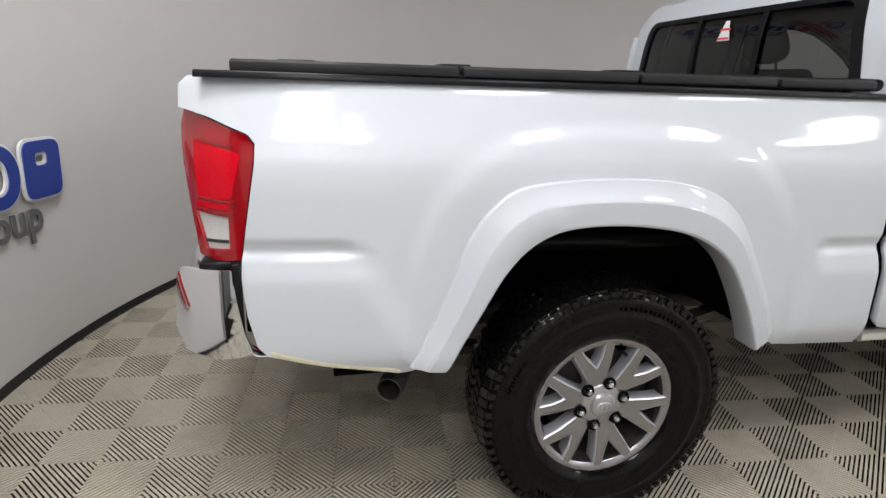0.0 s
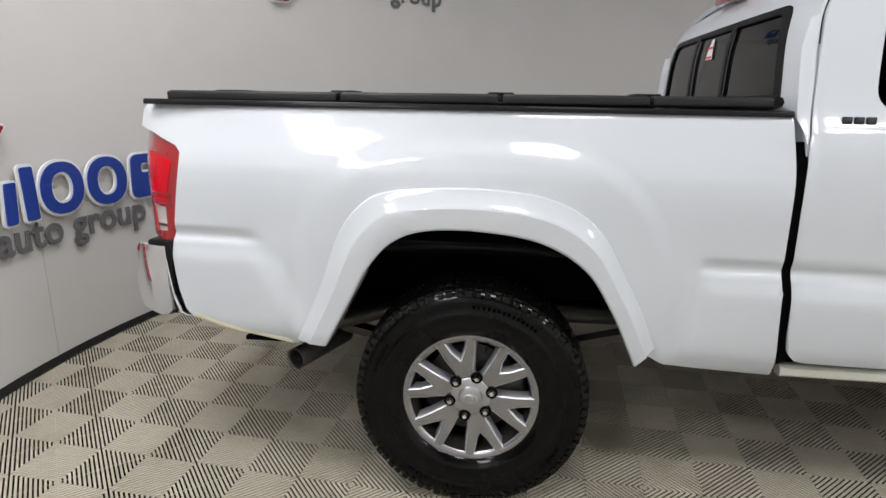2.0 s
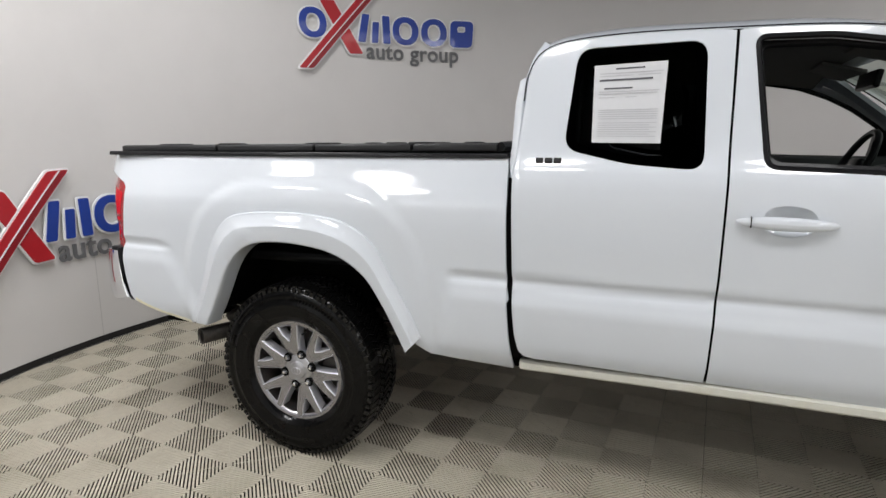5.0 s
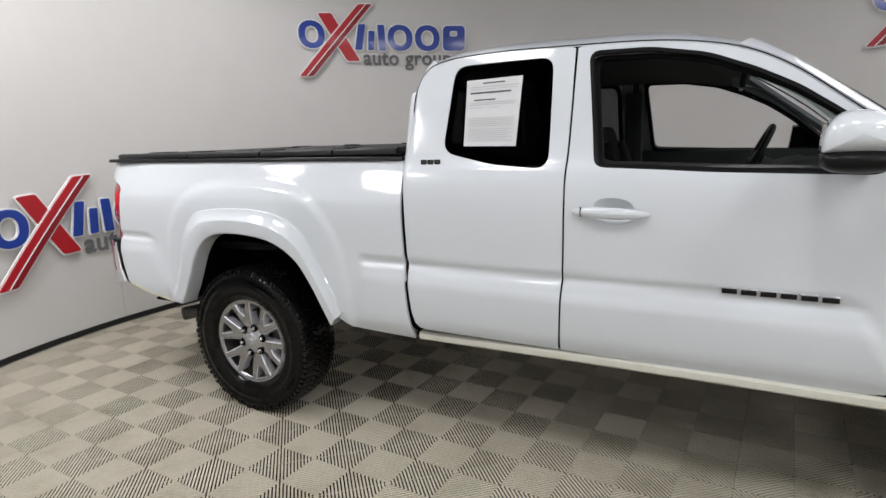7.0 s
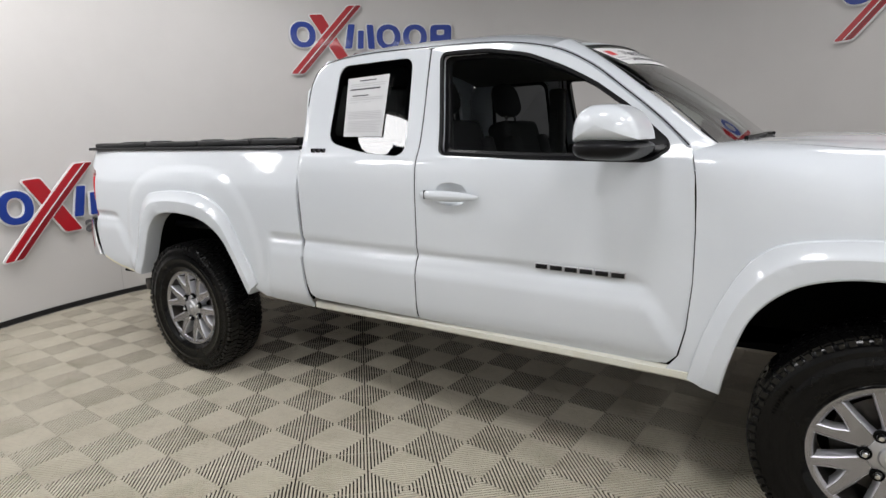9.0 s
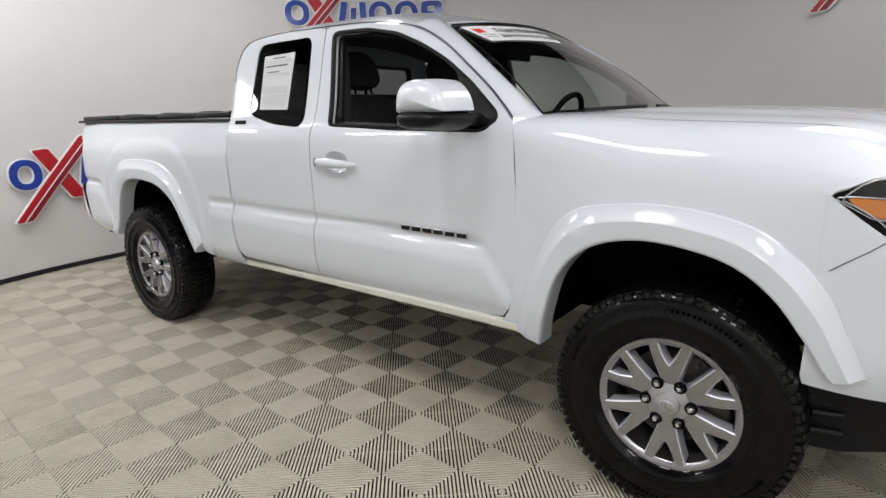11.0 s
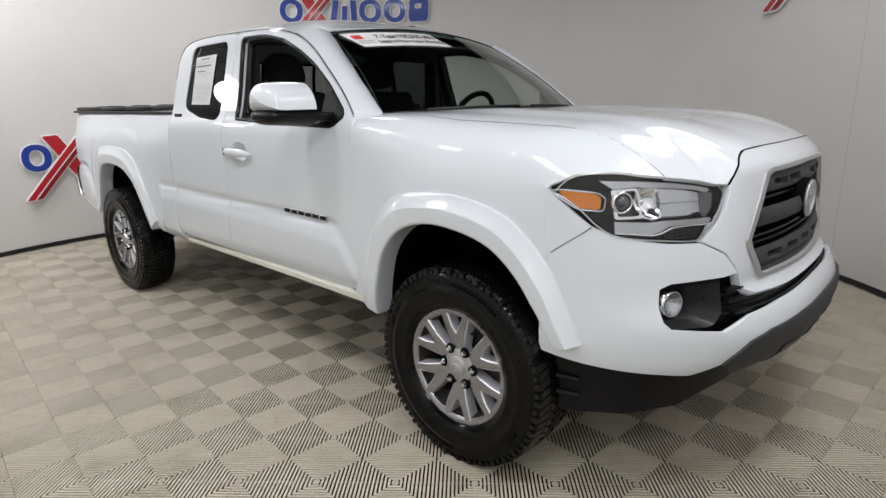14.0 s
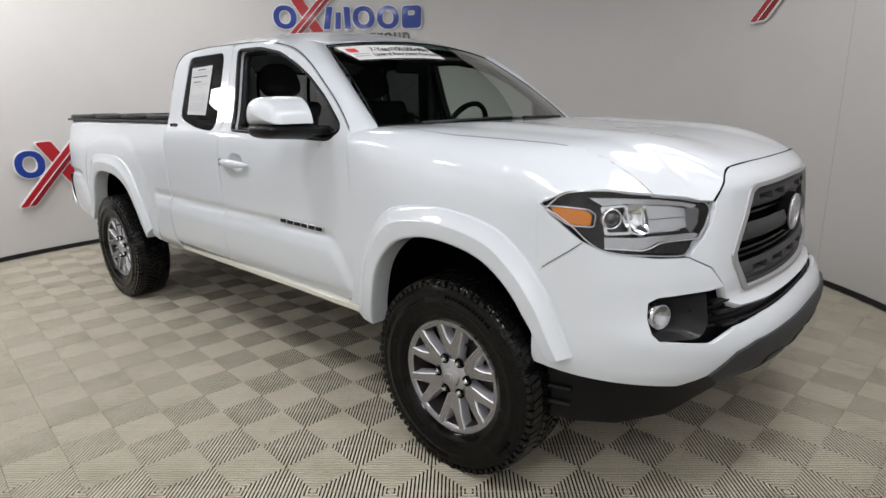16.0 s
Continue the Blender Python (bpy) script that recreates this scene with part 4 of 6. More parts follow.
panel("window_border", back_window, lambda y, z: (back_skin(y, z)[0] - 0.004, y, z), bw, M_PLASTIC, [[(y * 0.94, 1.44 + (z - 1.44) * 0.86) for y, z in back_window]], 0.05, 0.006, 1, "black window border", True)
for y in (-0.205, 0.205):
    panel("divider", [(y - 0.012, 1.29), (y + 0.012, 1.29), (y + 0.012, 1.595), (y - 0.012, 1.595)], lambda y_, z: (back_skin(y_, z)[0] - 0.008, y_, z), bw, M_PLASTIC, (), 0.05, 0.008, 1, "", True)
tri = panel("warning_sticker", [(-0.03, 1.48), (0.05, 1.48), (0.022, 1.56), (0.0, 1.56)], lambda y, z: (back_skin(y, z)[0] - 0.001, y, z), bw, M_PAPER, (), 0.03, 0.001, 1, "white and red triangular sticker", True)
for z in (1.485, 1.522):
    panel("sticker_bar", [(-0.024, z), (0.044, z), (0.042, z + 0.008), (-0.022, z + 0.008)], lambda y, zz: (back_skin(y, zz)[0] - 0.0025, y, zz), tri, M_PINK, (), 0.03, 0.001, 1, "", True)
bm = bmesh.new()
box(bm, (0.935, -0.14, 1.700), (1.00, 0.14, 1.735), 0.01)
part("brake_light", bm, M_RED, truck, "red high brake light")

# ---- hood and fenders ----
rows = []
NX = 64
for k in range(NX + 1):
    t = k / NX
    row = []
    for j in range(61):
        y = -0.75 + 1.5 * j / 60
        u = y / 0.75
        xb = 2.735 + 0.105 * (1 - u * u)
        xn = lip_x(y)
        x = xb + (xn - xb) * t
        row.append((x, y, hood_z(x, y)))
    rows.append(row)
sheet("hood", rows, M_PAINT, truck, 0.015, "white hood with soft raised edges")
for s in (1, -1):
    # dark seams round the hood
    sweep("hood_seam", [(x, 0.7525 * s, hood_z(x, 0.7525) - 0.003) for x in np.linspace(2.66, lip_x(0.7525) - 0.004, 30)], disc_section(0.003, 6), M_WELL, truck)
    sweep("hood_seam", [(lip_x(y) + 0.002, y * s, lerp_table(LIP_Z, y) - 0.003) for y in np.linspace(0.0, 0.572, 26)], disc_section(0.0034, 6), M_WELL, truck)
mid = arch_mid(F_OUT, F_IN)
fo = [(x - 0.0035 if 2.645 < x < 2.70 and v > 0.53 else x, v) for x, v in [(2.640, 1.318), (2.658, fender_v(2.658, 1.250)), (2.672, fender_v(2.672, 1.21)), (2.682, fender_v(2.682, 1.15)), (2.687, fender_v(2.687, 1.08)), (2.690, 1.0), (2.690, 0.82), (2.677, 0.66), (2.655, 0.560), (2.622, 0.516), (2.60, 0.497), (2.72, 0.478)] + mid[2:-14] + [(3.60, 0.84), (3.60, 1.06), (3.60, 1.319), (3.3, 1.319), (2.9, 1.319)]]
for s in (1, -1):
    panel("front_fender", fo, fender_skin, truck, M_PAINT, (), 0.028, 0.016, s, "white front fender")
    # corner of the fender that wraps over the headlight
    rows = []
    for j in range(19):
        y = 0.928 * math.cos(1.18 - 1.06 * j / 18) ** (2 / 7.0)
        xf = max(3.602, lip_x(y))
        rows.append([(3.598 + (xf - 3.598) * k / 12, -y * s, hood_z(3.598 + (xf - 3.598) * k / 12, y)) for k in range(13)])
    sheet("fender_tip", rows, M_PAINT, truck, 0.006, "white fender tip above the headlight")

# ---- nose ----
HEAD = [(-0.926, 1.052), (-0.912, 1.097), (-0.86, 1.104), (-0.812, 1.094), (-0.736, 1.084), (-0.650, 1.069), (-0.604, 1.058), (-0.582, 1.038), (-0.602, 0.993), (-0.640, 0.952), (-0.668, 0.944), (-0.694, 0.908), (-0.776, 0.911), (-0.860, 0.922), (-0.891, 0.950), (-0.909, 0.995), (-0.922, 1.03)]
FOG = [(-0.800, 0.778), (-0.70, 0.785), (-0.620, 0.786), (-0.565, 0.735), (-0.50, 0.716), (-0.30, 0.712), (0.0, 0.712)]
GRILLE = [(0.0, 1.100), (-0.37, 1.092), (-0.405, 1.080), (-0.52, 0.885), (-0.515, 0.860), (-0.455, 0.765), (-0.435, 0.755), (0.0, 0.748)]
mirror_y = lambda pts: [(-y, z) for y, z in reversed(pts)]
grille_loop = GRILLE + mirror_y(GRILLE)[1:-1]


def top_edge(y):
    return lerp_table(LIP_Z, abs(y)) - 0.002


mask_l = [(-0.572, 1.050), (-0.545, top_edge(0.545)), (-0.50, top_edge(0.50)), (-0.44, top_edge(0.44)), (-0.3, top_edge(0.3)), (-0.15, top_edge(0.15))]
mask_out = mask_l + [(0.0, top_edge(0.0))] + mirror_y(mask_l) + [(0.574, 1.03), (0.596, 0.985), (0.632, 0.945), (0.68, 0.90), (0.605, 0.86), (0.56, 0.795), (0.54, 0.74), (0.49, 0.722), (0.3, 0.716), (0.0, 0.715),
            (-0.3, 0.716), (-0.49, 0.722), (-0.54, 0.74), (-0.56, 0.795), (-0.605, 0.86), (-0.68, 0.90), (-0.632, 0.945), (-0.596, 0.985), (-0.574, 1.03)]
panel("grille_mask", mask_out, mask_skin, truck, M_PAINT, [grille_loop], 0.022, 0.03, 1, "white nose panel framing the grille")

# bumper skin: everything below the lamps, laid out by the way round the corner
def wrap(sv, z):
    """sv: 0 at the truck's middle, growing along the bumper to the side."""
    t = clamp(sv / 1.25)
    ang = t * math.pi / 2
    r = math.sin(ang) ** (2 / NOSE_N) if ang > 0 else 0
    y = NOSE_W * min(1, r)
    x = NOSE_X + lerp_table(NOSE_A, z) * math.cos(ang)
    if sv > 1.25:
        x -= sv - 1.25
        y = front_w(x)
    low = lerp_table([(0.40, 0.06), (0.46, 0.03), (0.54, 0.006), (0.6, 0.0)], z)
    return (x, -(y - low * t), z)


def wrap_s(y, z=0.7):
    """The wrapped length at which the bumper is y from the middle."""
    return 1.25 * math.asin(min(1, (abs(y) / NOSE_W)) ** (NOSE_N / 2)) / (math.pi / 2)


bump_out = ([(1.252, 1.062), (wrap_s(0.9265), 1.035), (wrap_s(0.9), 0.95), (wrap_s(0.863), 0.920), (wrap_s(0.763), 0.900), (wrap_s(0.684), 0.897), (wrap_s(0.612), 0.858), (wrap_s(0.566), 0.795), (wrap_s(0.62), 0.790), (wrap_s(0.70), 0.789), (wrap_s(0.772), 0.785), (wrap_s(0.797), 0.770),
             (wrap_s(0.803), 0.72), (wrap_s(0.803), 0.675), (wrap_s(0.790), 0.653), (wrap_s(0.74), 0.646), (wrap_s(0.662), 0.636), (wrap_s(0.56), 0.676), (wrap_s(0.40), 0.690), (wrap_s(0.2), 0.694), (0.0, 0.695),
             (0.0, 0.632), (wrap_s(0.3), 0.629), (wrap_s(0.5), 0.616), (wrap_s(0.580), 0.594), (wrap_s(0.655), 0.532), (wrap_s(0.73), 0.496), (wrap_s(0.80), 0.505), (wrap_s(0.91), 0.522), (1.255, 0.535), (1.262, 0.56)]
            + [(1.25 + 3.60 - x, z) for x, z in reversed(mid) if 3.60 > x > 3.54 and z < 0.86] + [(1.252, 0.86)])


def bumper_skin(sv, z):
    p = Vector(wrap(sv, z))
    brow = 0.002 * math.sin(math.pi * clamp((z - 0.78) / 0.10)) * step(1.1, 0.8, sv) * step(0.3, 0.5, sv)
    dip = 0.003 * math.sin(math.pi * clamp((z - 0.535) / 0.10)) * step(1.05, 0.75, sv) * step(0.42, 0.62, sv)
    n = Vector((math.cos(clamp(sv / 1.25) * math.pi / 2), -math.sin(clamp(sv / 1.25) * math.pi / 2), 0))
    return tuple(p + n * (brow - dip))


for s in (1, -1):
    panel("front_bumper", bump_out, bumper_skin, truck, M_PAINT, (), 0.024, 0.02, s, "white front bumper cover", True)
    # dark lower guard
    guard = [(0.0, 0.636), (wrap_s(0.3), 0.633), (wrap_s(0.5), 0.620), (wrap_s(0.585), 0.597), (wrap_s(0.665), 0.528), (wrap_s(0.60), 0.480), (wrap_s(0.5), 0.462), (wrap_s(0.36), 0.455), (0.0, 0.45)]
    gd = panel("lower_guard", guard, lambda sv, z: tuple(Vector(wrap(sv, z)) + Vector((0.010, 0, 0))), truck, M_GREYPL, (), 0.024, 0.04, s, "dark grey textured lower guard", True)
    for yc in (0.12, 0.36):
        pad = rounded([(wrap_s(yc - 0.07), 0.545), (wrap_s(yc + 0.07), 0.545), (wrap_s(yc + 0.055), 0.462), (wrap_s(yc - 0.055), 0.462)], 0.02)
        panel("guard_pocket", pad, lambda sv, z: tuple(Vector(wrap(sv, z)) + Vector((0.014, 0, 0))), gd, M_PLASTIC, (), 0.03, 0.02, s, "", True)
    # air dam under the corner
    sheet("air_dam", [[(x, -y * s, z) for x, y in ((3.60, 0.86), (3.70, 0.84), (3.82, 0.76), (3.92, 0.60), (3.98, 0.3), (4.0, 0.0))] for z in (0.54, 0.45, 0.37, 0.32)], M_PLASTIC, truck, 0.01, "black rubber air dam")
    for z in (0.435, 0.38):
        sweep("dam_rib", [(3.625, -0.868 * s, z), (3.70, -0.85 * s, z)], disc_section(0.009, 6), M_PLASTIC, truck)

# dark space behind the openings
bm = bmesh.new()
box(bm, (3.66, -0.70, 0.50), (3.86, 0.70, 1.0))
part("bumper_core", bm, M_WELL, truck)
rows = [[(nose_x(y, z) - 0.062, y * 0.98, z) for y in np.linspace(-0.86, 0.86, 41)] for z in (0.60, 0.64, 0.68, 0.72, 0.76, 0.80)]
sheet("lower_intake", rows, M_PLASTIC, truck, 0.005, "black lower air intake")
for z in (0.675, 0.70, 0.725):
    sweep("intake_bar", [(nose_x(y, z) - 0.040, y, z) for y in np.linspace(-0.66, 0.66, 25)], disc_section(0.006, 6), M_PLASTIC, truck)

for s in (1, -1):
    # fog lamp pod
    rows = []
    for k in range(9):
        f = k / 8
        loop = rounded([(-0.792, 0.782), (-0.625, 0.790), (-0.640, 0.70), (-0.690, 0.655), (-0.808, 0.652)], 0.02, 4)
        cy, cz = -0.735, 0.716
        row = []
        for y, z in loop:
            yy, zz = y + (cy - y) * 0.62 * f, z + (cz - z) * 0.50 * f
            row.append((nose_x(yy, zz) - 0.008 - 0.055 * math.sin(f * math.pi / 2), yy * s, zz))
        rows.append(row + row[:1])
    pod = sheet("fog_lamp", rows, M_PLASTIC, truck, 0, "round fog lamp in a black bezel", hollow=True)
    nrm = Vector((0.93, -0.36 * s, 0.03)).normalized()
    m = Matrix.Translation((nose_x(0.745, 0.716) - 0.044, -0.745 * s, 0.716)) @ nrm.to_track_quat("Z", "Y").to_matrix().to_4x4()
    bm = bmesh.new()
    lathe(bm, [(0.001, -0.018), (0.018, -0.012), (0.030, 0.002), (0.036, 0.010), (0.040, 0.010), (0.041, -0.02)], 32, m)
    part("lamp_glass", bm, M_SILVER, pod, "silver reflector behind clear glass")
    bm = bmesh.new()
    lathe(bm, [(0.001, 0.016), (0.018, 0.015), (0.031, 0.012), (0.037, 0.009)], 32, m)
    part("lamp_lens", bm, M_LENS, pod)
    # louvres beside it
    for k in range(3):
        z = 0.68 + 0.032 * k
        sweep("intake_louvre", [(nose_x(y, z) - 0.025, -y * s, z) for y in (0.53, 0.57, 0.60)], [(-0.012, -0.004), (-0.012, 0.004), (0.012, 0.004), (0.012, -0.004)], M_PLASTIC, pod)

# ---- headlights ----
def head_skin(y, z):
    return (nose_x(y, z) + 0.004, y, z)


for s in (1, -1):
    loop = spline(HEAD, 3, True)
    housing = panel("headlight", loop, lambda y, z: (nose_x(y, z) - 0.045, y * 0.985, z), truck, M_PLASTIC, (), 0.02, 0.01, s, "headlight with amber turn signal and projector lamp", False)
    panel("head_lens", loop, head_skin, housing, M_LENS, (), 0.02, 0.004, s, "clear curved headlight lens")
    rim_path = [(nose_x(y, z) + 0.001, y * s, z) for y, z in loop]
    sweep("lens_rim", rim_path, disc_section(0.0022, 6), M_SATIN, housing, "", True)
    at = lambda d: (lambda y, z: (nose_x(y, z) - d, y, z))
    signal = rounded([(-0.9235, 1.051), (-0.889, 1.045), (-0.881, 1.032), (-0.885, 1.000), (-0.909, 1.003), (-0.921, 1.035)], 0.004, 3)
    panel("turn_signal", signal, at(0.010), housing, M_AMBER, (), 0.008, 0.01, s, "amber turn signal")
    sweep("signal_frame", [(nose_x(y, z) - 0.006, y * s, z) for y, z in grow(signal, 0.004)], disc_section(0.0018, 6), M_SATIN, housing, "thin bright frame of the turn signal", True)
    # bright brow under the upper edge
    panel("chrome_brow", [(-0.882, 1.082), (-0.82, 1.080), (-0.736, 1.072), (-0.650, 1.057), (-0.612, 1.047), (-0.630, 1.039), (-0.66, 1.048), (-0.74, 1.058), (-0.82, 1.064), (-0.862, 1.058)], at(0.012), housing, M_SILVER, (), 0.010, 0.012, s, "bright brow over the lamps")
    # boxed frame round the projector
    frame_o = rounded([(-0.864, 1.056), (-0.815, 1.062), (-0.812, 0.975), (-0.862, 0.972)], 0.006, 3)
    frame_i = rounded([(-0.858, 1.050), (-0.818, 1.055), (-0.816, 0.982), (-0.857, 0.980)], 0.005, 3)
    panel("projector_frame", frame_o, at(0.014), housing, M_CHROME, [frame_i], 0.008, 0.03, s, "chrome frame round the projector lamp")
    panel("projector_wall", frame_i, at(0.034), housing, M_GREYPL, (), 0.012, 0.004, s)
    # bowl of the high beam
    def bowl(y, z):
        q = math.hypot((y + 0.789) / 0.026, (z - 1.020) / 0.046)
        return (nose_x(y, z) - 0.016 - 0.045 * clamp(1 - q) ** 0.6, y, z)
    panel("reflector_bowl", rounded([(-0.812, 1.062), (-0.768, 1.058), (-0.768, 0.974), (-0.812, 0.974)], 0.01, 3), bowl, housing, M_CHROME, (), 0.006, 0.01, s, "chrome bowl of the high beam")
    def ribbed(y, z):
        fy, fz = ((y + 0.766) / 0.0285) % 1, ((z - 0.974) / 0.042) % 1
        return (nose_x(y, z) - 0.030 + 0.011 * fy + 0.004 * (1 - fz), y, z)
    panel("reflector", [(-0.766, 1.057), (-0.70, 1.050), (-0.654, 1.040), (-0.658, 0.985), (-0.70, 0.976), (-0.766, 0.974)], ribbed, housing, M_SILVER, (), 0.0048, 0.01, s, "ribbed silver reflector")
    panel("side_marker", [(-0.650, 1.040), (-0.612, 1.042), (-0.594, 1.030), (-0.612, 0.990), (-0.640, 0.966), (-0.655, 0.984)], at(0.022), housing, M_SMOKE, (), 0.012, 0.008, s, "smoked end of the lamp")
    # silver strip that steps up along the lamp's foot
    panel("silver_bar", [(-0.866, 0.966), (-0.866, 0.936), (-0.800, 0.930), (-0.782, 0.936), (-0.758, 0.951), (-0.645, 0.954), (-0.634, 0.962), (-0.645, 0.968), (-0.766, 0.967), (-0.800, 0.963)], at(0.008), housing, M_SILVER, (), 0.010, 0.022, s, "silver strip along the lamp's foot")
    sweep("bar_edge", [(nose_x(y, z) - 0.005, y * s, z) for y, z in ((-0.868, 0.934), (-0.800, 0.927), (-0.780, 0.933), (-0.757, 0.947), (-0.642, 0.951), (-0.630, 0.963))], disc_section(0.0025, 6), M_CHROME, housing)
    nrm = Vector((0.80, -0.6 * s, 0.0)).normalized()
    m = Matrix.Translation((nose_x(0.838, 1.020) - 0.036, -0.838 * s, 1.020)) @ nrm.to_track_quat("Z", "Y").to_matrix().to_4x4()
    bm = bmesh.new()
    lathe(bm, [(0.001, 0.026), (0.010, 0.024), (0.018, 0.018), (0.022, 0.010), (0.024, 0.0)], 28, m)
    part("projector", bm, M_DARKLENS, housing, "dark glassy projector lamp")
    bm = bmesh.new()
    lathe(bm, [(0.024, 0.0), (0.025, 0.015), (0.029, 0.018), (0.032, 0.012), (0.033, -0.01)], 28, m)
    part("projector_ring", bm, M_CHROME, housing)
    m2 = Matrix.Translation((nose_x(0.789, 1.020) - 0.050, -0.789 * s, 1.020)) @ nrm.to_track_quat("Z", "Y").to_matrix().to_4x4()
    bm = bmesh.new()
    lathe(bm, [(0.001, 0.016), (0.006, 0.014), (0.008, 0.004), (0.008, -0.01)], 20, m2)
    part("bulb_cap", bm, M_SATIN, housing)
    panel("lamp_foot", [(-0.772, 0.918), (-0.692, 0.914), (-0.672, 0.940), (-0.750, 0.942)], at(0.006), housing, M_PLASTIC, (), 0.02, 0.01, s, "black step under the lamp")
    # joint between fender and bumper
    js = [(3.742, 0.950), (3.70, 0.917), (3.66, 0.889), (3.625, 0.862)]
    sweep("panel_joint", [(x, -(any_side(x, z, True) + 0.0015) * s, z) for x, z in js], disc_section(0.0012, 5), M_PLASTIC, truck, twist=(0, 1, 0))

# ---- grille ----
gr = panel("grille", [(y * 0.99, 0.92 + (z - 0.92) * 0.99) for y, z in grille_loop], lambda y, z: (grille_x(y, z) - 0.060, y, z), truck, M_WELL, (), 0.04, 0.01, 1, "dark grey grille with a grey frame")
frame_in = [(y * 0.955, 0.92 + (z - 0.92) * 0.93) for y, z in grille_loop]
panel("grille_frame", grille_loop, lambda y, z: (grille_x(y, z) + 0.010, y, z), gr, M_SATIN, [frame_in], 0.03, 0.05, 1, "satin grey grille surround")
in2 = [(y * 0.90, 0.92 + (z - 0.92) * 0.85) for y, z in grille_loop]
panel("grille_frame", frame_in, lambda y, z: (grille_x(y, z) - 0.006, y, z), gr, M_GREYPL, [in2], 0.03, 0.04, 1, "dark inner grille surround")


def half_width(z):
    return 0.46 - 0.50 * max(0, z - 0.88) * 0.95 - 0.35 * max(0, 0.86 - z)


def grille_bar(z0, z1, slots, depth):
    zc = (z0 + z1) / 2
    w0, w1 = half_width(z0) * 0.985, half_width(z1) * 0.985
    hs = []
    for c in slots:
        hs.append(rounded([(c - 0.058, zc - 0.014), (c + 0.058, zc - 0.014), (c + 0.058, zc + 0.014), (c - 0.058, zc + 0.014)], 0.006, 3))
    panel("grille_bar", [(-w0, z0), (w0, z0), (w1, z1), (-w1, z1)], lambda y, z: (grille_x(y, z) - depth + 0.010 * math.cos((z - zc) / (z1 - z0) * math.pi), y, z), gr, M_GREYPL, hs, 0.02, 0.05, 1, "dark grey grille bar")


grille_bar(1.015, 1.068, (-0.27, -0.135, 0.135, 0.27), 0.010)
grille_bar(0.915, 0.972, (), 0.004)
grille_bar(0.782, 0.846, (-0.32, -0.16, 0.0, 0.16, 0.32), 0.010)
for z in (0.995, 0.880, 0.860):
    sweep("grille_slat", [(grille_x(y, z) - 0.035, y, z) for y in np.linspace(-half_width(z), half_width(z), 17)], [(-0.012, -0.004), (-0.012, 0.004), (0.012, 0.004), (0.012, -0.004)], M_PLASTIC, gr)
em = Matrix.Translation((grille_x(0, 0.955) + 0.004, 0, 0.955)) @ pose(0, 0, 0, 0, 90, 0)
bm = bmesh.new()
lathe(bm, [(0.001, 0.0), (0.064, 0.002), (0.070, 0.0), (0.070, -0.03)], 36, em @ Matrix.Diagonal((1.02, 1.12, 1, 1)))
emblem = part("emblem", bm, M_WELL, gr, "oval chrome emblem on a dark plate")
for rx, rz, dz in ((0.060, 0.060, 0.0), (0.020, 0.054, 0.0), (0.044, 0.020, 0.026)):
    sweep("emblem_ring", [(grille_x(0, 0.955) + 0.012, rx * 1.15 * math.cos(a), 0.955 + dz + rz * math.sin(a)) for a in np.linspace(0, 2 * math.pi, 33)[:-1]], disc_section(0.0062, 8), M_SATIN, emblem, "", True, (1, 0, 0))

# ---- mirrors ----
for s in (1,):
    def shell(rows_, mat, name, parent, label=""):
        return sheet(name, rows_ if s == 1 else [r[::-1] for r in rows_], mat, parent, 0, label)
    N = 48

    def ringed(f, lower):
        """One slice of the mirror shell, across its width."""
        out = []
        yy = -(0.905 + 0.275 * f) * s
        closing = math.sqrt(max(0.0002, 1 - max(0, (f - 0.80) / 0.2) ** 2.2))
        for k in range(N + 1):
            a = 2 * math.pi * k / N
            ca, sa = math.cos(a), math.sin(a)
            ex = 0.74
            x = 2.455 + 0.085 * (abs(ca) ** ex) * (1 if ca > 0 else -1) * closing + (0.03 if ca > 0 else 0) * (1 - abs(sa)) * closing - 0.02 * f
            if lower:
                z = 1.268 + (0.026 if sa > 0 else 0.052 * (0.65 + 0.35 * (1 - f))) * (abs(sa) ** ex) * (1 if sa > 0 else -1) * closing
            else:
                z = 1.290 + 0.045 * (1 - closing) + (0.108 * (0.92 + 0.08 * math.sin(math.pi * f)) if sa > 0 else 0.006) * (abs(sa) ** ex) * (1 if sa > 0 else -1) * closing
            out.append((x, yy, z))
        return out
    fs = [0.02, 0.06, 0.10, 0.15, 0.20, 0.26, 0.32, 0.4, 0.48, 0.55, 0.63, 0.7, 0.76, 0.8, 0.84, 0.87, 0.90, 0.93, 0.955, 0.97, 0.985, 0.995, 1.0]
    cap = shell([ringed(f * 0.74 + 0.26, False) for f in fs], M_PAINT, "mirror", truck, "white side mirror with black lower housing")
    shell([ringed(f * 0.76 + 0.24, True) for f in fs], M_PLASTIC, "mirror_housing", cap, "black mirror housing")
    bm = bmesh.new()
    box(bm, (2.44, -0.94 * s - 0.07, 1.242), (2.54, -0.94 * s + 0.07, 1.278), 0.012)
    part("mirror_arm", bm, M_PLASTIC, cap)
    bm = bmesh.new()
    box(bm, (2.366, -1.06 * s - 0.06, 1.300), (2.374, -1.06 * s + 0.06, 1.365), 0.002)
    part("mirror_glass", bm, M_CHROME, cap)

# ---- wheels ----
TYRE_R, TYRE_W, RIM_R = 0.379, 0.24, 0.212


def polar(r, deg):
    return (r * math.cos(radians(deg)), r * math.sin(radians(deg)))


